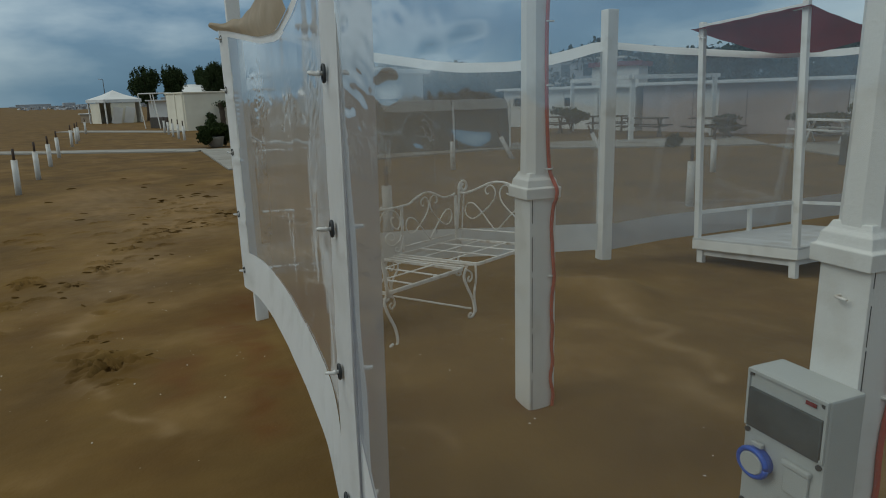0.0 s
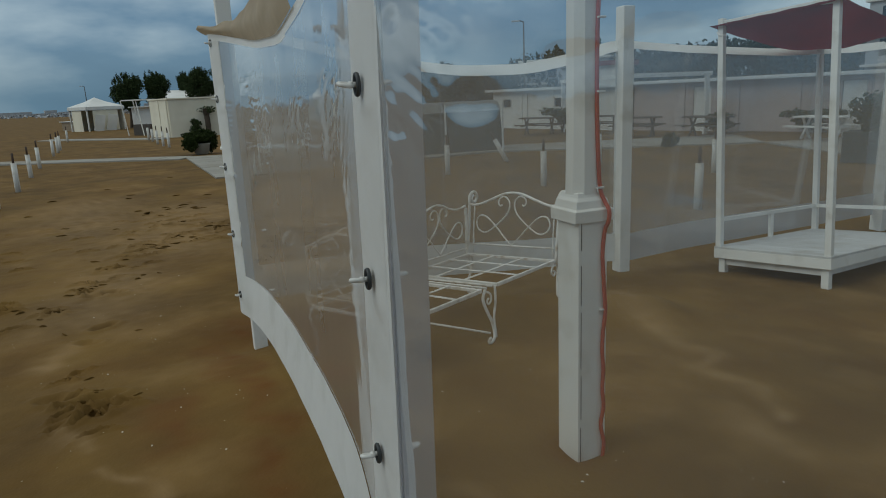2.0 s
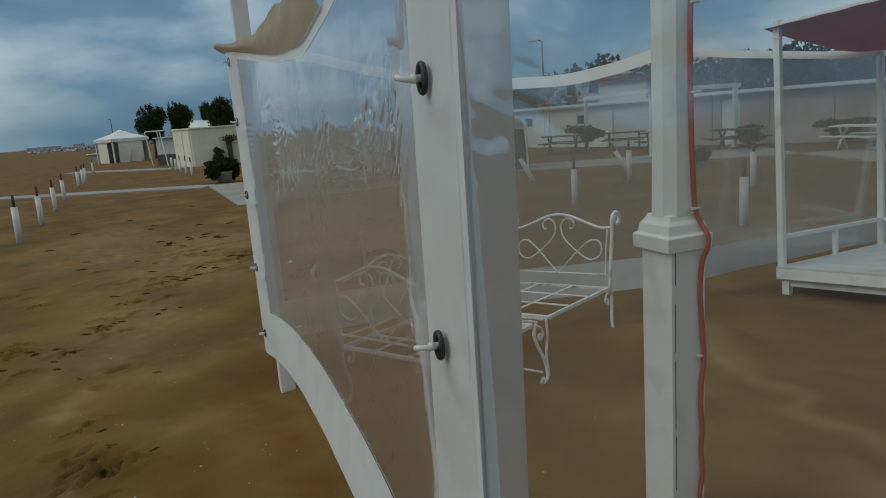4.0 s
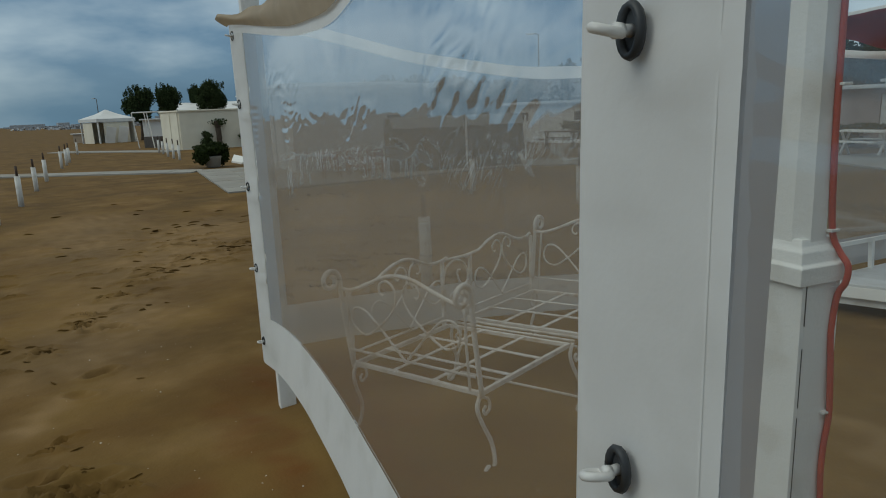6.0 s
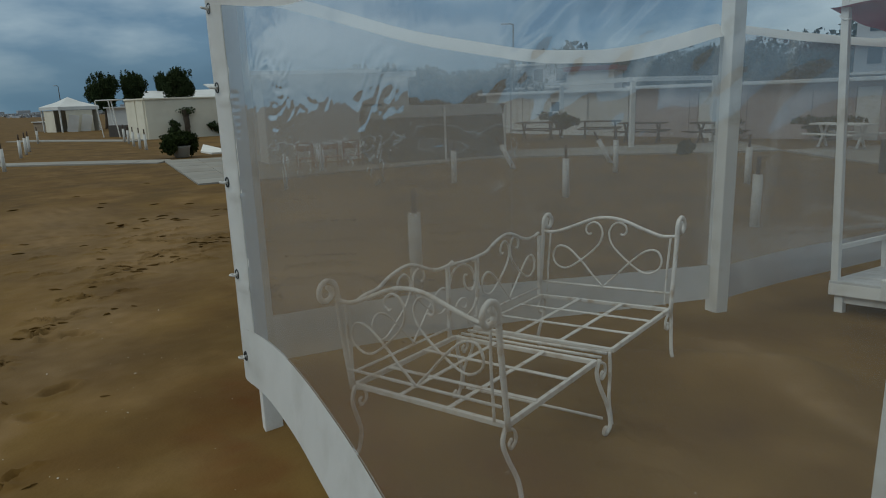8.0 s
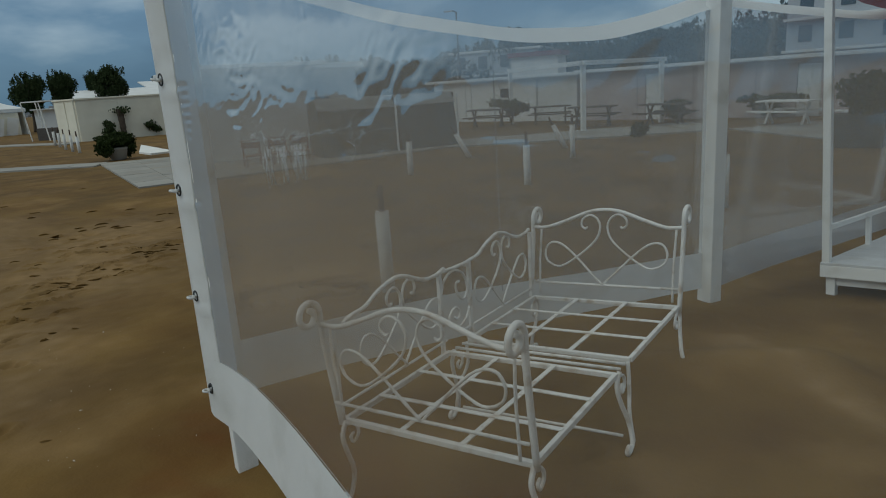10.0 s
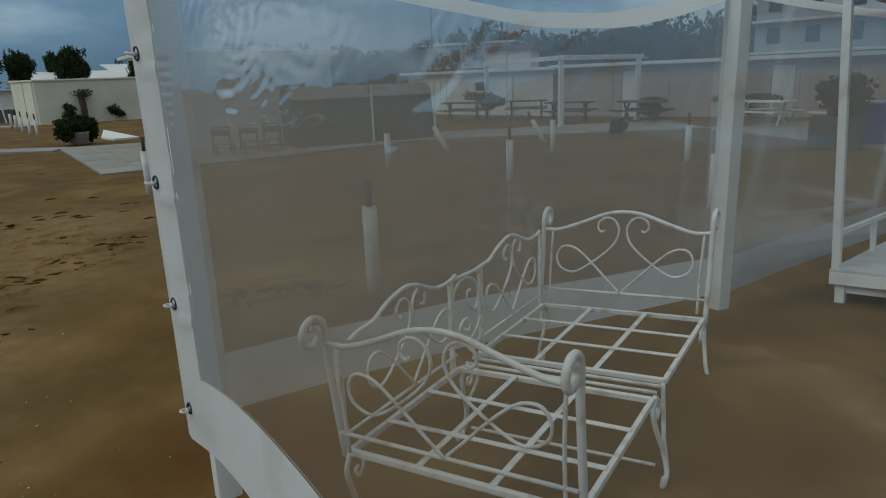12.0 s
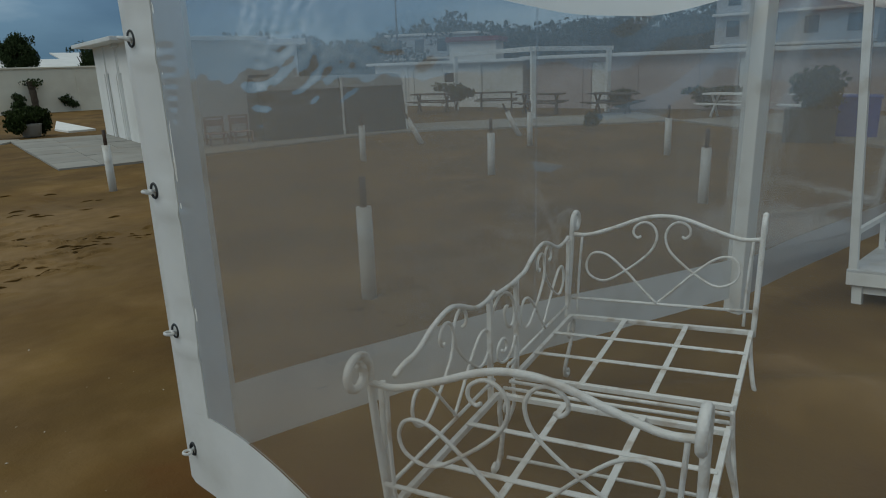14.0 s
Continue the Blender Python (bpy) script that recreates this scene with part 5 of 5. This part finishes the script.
def build_pergola():
    ob = thing("pergola", Matrix.Identity(4), "white wooden pergola with square posts beside the walk", "pergola")
    p = [Vector((-14.3, 23.2, 0)), Vector((-13.4, 27.6, 0)), Vector((-20.6, 27.4, 0))]
    for q in p:
        part("pergola_post", one_box((0.16, 0.16, 2.45), (q.x, q.y, 1.0), -34, 0.01), PAINT, ob)
    for a, b in ((0, 1), (0, 2)):
        d = p[b] - p[a]
        m = (p[a] + p[b]) / 2
        part("pergola_beam", one_box((d.length + 0.5, 0.12, 0.16), (m.x, m.y, 2.22 + 0.004 * a), math.degrees(math.atan2(d.y, d.x)), 0.01), PAINT, ob)


build_pergola()


def build_picnic_table(x, y, turn, mat, label):
    ob = thing("picnic_table", on_sand(x, y, 0.05, turn), label, "table", "picnic tables")
    part("tabletop", one_box((1.8, 0.75, 0.05), (0, 0, 0.73), 0, 0.005), mat, ob)
    for sy in (-0.68, 0.68):
        part("bench", one_box((1.8, 0.26, 0.045), (0, sy, 0.43), 0, 0.005), mat, ob)
    for sx in (-0.65, 0.65):
        for a in (28, -28):
            part("leg", one_box((0.07, 0.05, 0.86), (0, 0, 0), 0, 0.004, pose(sx, 0, 0.36, a, 0, 0)), mat, ob)
        part("cross_bar", one_box((0.06, 1.5, 0.07), (sx + 0.06, 0, 0.4), 0, 0.004), mat, ob)


for x, y, a in ((-15.3, 25.6, 10), (-18.2, 27.0, 30), (-20.5, 25.5, 15), (-12.6, 26.2, -10)):
    build_picnic_table(x, y, a, DARK_WOOD, "dark wooden picnic table with benches")
for x, y, a in ((-8.2, 25.5, -20), (-5.6, 25.0, -30)):
    build_picnic_table(x, y, a, PAINT, "white painted picnic table with crossed legs")


def build_covered_stack(a, b, height, seed):
    """A stack of beach gear under dark netting with a pale cover on top."""
    a, b = Vector((*a, 0)), Vector((*b, 0))
    d = b - a
    ob = thing("covered_stack", pose(a.x, a.y, -0.15, 0, 0, math.degrees(math.atan2(d.y, d.x))), "stack of beach gear under dark green netting", "covered stack", "covered stacks")
    w = d.length
    bm = bmesh.new()
    sec = [(0.0, 0.0), (0.12, 0.5), (0.3, height * 0.86), (0.55, height), (1.1, height), (1.4, height * 0.8), (1.5, 0.0)]
    rows = []
    for i in range(13):
        x = w * i / 12
        rows.append([bm.verts.new((x, y + 0.05 * noise.noise(Vector((x * 2, z * 2, seed))), z + 0.06 * noise.noise(Vector((x * 1.5, y * 2, seed + 5))) * (z > 0))) for y, z in sec])
    for u, v in zip(rows, rows[1:]):
        for k in range(len(sec) - 1):
            bm.faces.new((u[k], v[k], v[k + 1], u[k + 1]))
    bm.faces.new(rows[0])
    bm.faces.new(rows[-1][::-1])
    part("netting", bm, TARP, ob)
    bm = bmesh.new()
    rows = []
    for i in range(13):
        x = w * (-0.01 + 1.02 * i / 12)
        rows.append([bm.verts.new((x, y, z + 0.05 * noise.noise(Vector((x * 1.7, y * 2, seed + 2))))) for y, z in ((0.2, height * 0.83), (0.5, height + 0.06), (1.15, height + 0.08), (1.45, height * 0.8))])
    for u, v in zip(rows, rows[1:]):
        for k in range(3):
            bm.faces.new((u[k], v[k], v[k + 1], u[k + 1]))
    bmesh.ops.solidify(bm, geom=list(bm.faces), thickness=0.02)
    part("cover", bm, TARP_LIGHT, ob, "pale tarpaulin cover", True)
    part("strap", one_box((0.06, 0.05, height), (w - 0.03, 0.02, height / 2), 0, 0.005), PAINT, ob, "white strap")


build_covered_stack((-18.0, 14.4), (-17.1, 16.7), 1.65, 1)
build_covered_stack((-17.05, 16.8), (-16.3, 18.7), 1.65, 2)


def build_chair(x, y, turn):
    ob = thing("beach_chair", pose(x, y, -0.15, 0, 0, turn) @ Matrix.Diagonal((1.05, 1.0, 0.74, 1.0)), "pinkish brown low wooden chair beside the covered stacks", "chair", "folding chairs")
    part("seat", one_box((0.5, 0.45, 0.04), (0, 0, 0.42), 0, 0.004), CHAIR_WOOD, ob)
    part("backrest", one_box((0.5, 0.04, 0.22), (0, 0.24, 0.8), 0, 0.004), CHAIR_WOOD, ob)
    part("crest_rail", one_box((0.5, 0.04, 0.06), (0, 0.24, 1.0), 0, 0.004), CHAIR_WOOD, ob)
    for sx in (-0.23, 0.23):
        part("leg", one_box((0.05, 0.05, 0.42), (sx, -0.2, 0.2), 0, 0.004), CHAIR_WOOD, ob)
        part("back_leg", one_box((0.05, 0.05, 1.0), (sx, 0.24, 0.5), 0, 0.004), CHAIR_WOOD, ob)


for i, (x, y) in enumerate(((-18.75, 12.45), (-18.6, 13.25), (-18.45, 13.95))):
    build_chair(x, y, 70)


# planter box with a leafy bush, and a blue bin
ob = thing("planter_box", pose(-5.1, 19.7, -0.2, 0, 0, 5), "dark green planter box holding a tall leafy bush", "planter")
part("box", one_box((1.05, 0.7, 0.75), (0, 0, 0.37), 0, 0.02), TARP, ob, "dark green box")
bm = bmesh.new()
for i in range(6):
    leaf_cloud(bm, (random.uniform(-0.3, 0.3), random.uniform(-0.2, 0.2), 0.85 + 0.12 * i), (0.55, 0.5, 0.3), 220, 0.12, 200 + i)
part("bush", bm, LEAF, ob)
ob = thing("blue_crate", pose(-4.4, 20.9, -0.2, 0, 0, 5), "bright blue plastic crate beside a planter", "crate")
bm = bmesh.new()
box(bm, (1.1, 0.8, 0.95), (0, 0, 0.475), 0, 0.03)
part("body", bm, BLUE, ob)
part("rim", one_box((1.16, 0.86, 0.06), (0, 0, 0.95), 0, 0.02), BLUE, ob)


def build_lamp(x, y, h):
    ob = thing("street_lamp", pose(x, y, -0.25), "grey street lamp post with a short arm", "street lamp", "street lamps")
    bm = bmesh.new()
    tube(bm, [(0, 0, 0), (0, 0, h * 0.5), (0, 0, h)], lambda t: 0.11 - 0.05 * t, 8)
    part("pole", bm, DARK_WOOD, ob, "", True)
    bm = bmesh.new()
    tube(bm, [(0, 0, h - 0.05), (-0.25, -0.15, h + 0.1), (-0.45, -0.27, h + 0.1)], 0.05, 6)
    part("arm", bm, DARK_WOOD, ob, "", True)
    part("lamp_head", one_box((0.7, 0.3, 0.12), (-0.6, -0.36, h + 0.08), 30, 0.03), HAZY, ob)


build_lamp(-145.2, 35.9, 6.8)
build_lamp(-40.3, 46.6, 8.0)


# ---- distance: woods, apartment blocks, skyline ----
def build_woods():
    rnd = random.Random(5)
    bm = bmesh.new()
    for i in range(1100):
        a = radians(rnd.uniform(62, 150))
        r = rnd.uniform(90, 120)
        top = 6.2 + 3.4 * noise.noise(Vector((math.degrees(a) * 0.09, 0.3, 2))) + 2.4 * math.exp(-((math.degrees(a) - 104) / 9) ** 2) + 2.6 * math.exp(-((math.degrees(a) - 92) / 14) ** 2)
        leaf_cloud(bm, (r * math.cos(a), r * math.sin(a), top * rnd.uniform(0.15, 1.0)), (2.6, 2.6, 1.7), 62, 0.62, 900 + i)
    ob = part("woods", bm, WOODS)
    tagged(ob, "far line of dark green pine woods", "woods", "", "stuff")


build_woods()


def apartment(x, y, turn, w, d, floors, label):
    h = floors * 2.9
    ob = thing("apartment_building", pose(x, y, -0.25, 0, 0, turn), label, "building", "apartment buildings")
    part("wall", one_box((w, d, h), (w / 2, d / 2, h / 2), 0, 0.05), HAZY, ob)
    part("roof", one_box((w + 0.6, d + 0.6, 0.3), (w / 2, d / 2, h + 0.15), 0, 0.05), ROOF_WHITE, ob)
    n = int(w / 3)
    for f in range(floors):
        part("balcony", one_box((w, 1.0, 0.25), (w / 2, -0.5, f * 2.9 + 0.1 + (0.6 if f == 0 else 0)), 0, 0.03), ROOF_WHITE, ob)
        for i in range(n):
            part("window", one_box((1.2, 0.1, 1.5), ((i + 0.5) * w / n, -0.03, f * 2.9 + 1.7), 0, 0.02), GLASS_DARK, ob)


apartment(-22.0, 74.0, -6.0, 14.0, 10.0, 3, "pale apartment block with balconies beyond the cabins")
apartment(-1.0, 66.0, -12.0, 16.0, 10.0, 3, "pale apartment block with balconies beyond the cabins")
hut("red_roofed_hut", -46.0, 62.0, 20.0, 5.0, 4.0, 4.4, WHITE_WALL, "white hut with a red roof before far woods", 0.4, 0.5, 0, roof=RED_CLOTH)
apartment(-62.0, 70.0, 20.0, 12.0, 9.0, 2, "pale low building at the edge of the woods")
random.seed(12)
for i in range(26):
    a = radians(172 - i * 0.62 + random.uniform(-0.2, 0.2))
    r = random.uniform(900, 1300)
    w, h = random.uniform(12, 45), random.uniform(3, 8) * (1.5 if i > 12 else 0.8)
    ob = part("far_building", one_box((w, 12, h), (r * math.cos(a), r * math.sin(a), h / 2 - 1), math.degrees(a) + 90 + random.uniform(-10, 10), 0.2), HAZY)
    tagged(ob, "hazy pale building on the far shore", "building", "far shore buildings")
bm = bmesh.new()
rnd = random.Random(3)
for i in range(160):
    a = radians(rnd.uniform(150, 172))
    r = rnd.uniform(330, 600)
    leaf_cloud(bm, (r * math.cos(a), r * math.sin(a), rnd.uniform(0, 1.0) * (1 if a < radians(163) else 0.3)), (8, 8, 1), 12, 2.0, 4000 + i)
# bushes take the haze colour instead of leaf green
tagged(part("shore_bushes", bm, HAZY), "far low bushes along the beach in a pale haze colour", "bushes", "", "stuff")

# ---- broken sand crust round the footprints ----
def crust_flake(bm, x, y, length, width, lift, a, bend):
    """A curled lip of crusted sand: flush behind, raised along its front, undercut below."""
    n = 7
    rows = []
    for i in range(n + 1):
        u = i / n - 0.5
        taper = max(0.12, 1 - (2 * abs(u)) ** 2.5)
        ragged = 0.8 * noise.noise(Vector((x * 7 + u * 9, y * 7, length * 50)))
        row = []
        for v, h in ((-1.0, -0.004), (-0.35, lift * 0.7), (0.3 + ragged, lift), (0.45 + ragged, lift * 0.82), (-0.1, -0.014)):
            lx, ly = u * length, v * width * taper + bend * (u * u * 4 - 0.5) * length
            px, py = x + lx * math.cos(a) - ly * math.sin(a), y + lx * math.sin(a) + ly * math.cos(a)
            row.append(bm.verts.new((px, py, gz(px, py) + (h * taper if h > 0 else h))))
        rows.append(row)
    for p, q in zip(rows, rows[1:]):
        for k in range(4):
            bm.faces.new((p[k], q[k], q[k + 1], p[k + 1]))


rnd = random.Random(77)
bm = bmesh.new()
CRUSTS = [(-4.5, 2.3, 15, 0.16, 0.07), (-5.2, 2.3, 2, 0.12, 0.13), (-7.45, 2.56, 5, 0.15, 0.12), (-7.9, 2.28, 4, 0.15, 0.14), (-8.22, 3.17, 6, 0.16, 0.12), (-8.2, 3.76, 3, 0.2, 0.1), (-9.27, 3.76, 6, 0.2, 0.12), (-10.05, 4.45, 10, 0.22, 0.18), (-10.45, 5.0, 9, 0.3, 0.15), (-10.9, 5.7, 10, 0.35, 0.15), (-10.85, 6.2, 8, 0.3, 0.15), (-13.6, 6.0, 4, 0.6, 0.2), (-12.2, 4.2, 10, 1.2, 0.16), (-14.5, 6.5, 10, 1.6, 0.2), (-6.6, 2.6, 3, 0.5, 0.08), (-16.5, 6.0, 10, 2.0, 0.22)]
for cx, cy, count, spread, size in CRUSTS:
    for i in range(count):
        crust_flake(bm, cx + rnd.gauss(0, spread), cy + rnd.gauss(0, spread * 0.8), size * rnd.uniform(0.6, 1.3), size * rnd.uniform(0.2, 0.34), rnd.uniform(0.012, 0.028), rnd.gauss(-2.05, 0.4), rnd.uniform(-0.3, 0.2))
tagged(part("sand_crust", bm, SAND, None, "", True), "broken lips of damp sand around footprints", "sand", "", "stuff")

# ---- shell fragments ----
rnd = random.Random(21)
bm = bmesh.new()
for i in range(190):
    x, y = rnd.uniform(-9, -0.5), rnd.uniform(0.7, 4.5)
    c = Vector((x, y, gz(x, y) + 0.003))
    s = rnd.choice((0.003, 0.004, 0.004, 0.006, 0.009)) * rnd.uniform(0.7, 1.1)
    a = rnd.uniform(0, 6.3)
    vs = [bm.verts.new(c + Vector((s * q * math.cos(a + k), s * q * math.sin(a + k), zz))) for k, q, zz in ((0, 1.3, 0), (1.6, 0.7, 0.002), (3.1, 1.0, 0), (4.6, 0.8, 0.003))]
    top = bm.verts.new(c + Vector((0, 0, s * 0.7)))
    for k in range(4):
        bm.faces.new((vs[k], vs[(k + 1) % 4], top))
tagged(part("shell_bits", bm, SHELL), "scattered white shell fragments on the sand", "shells", "", "stuff")
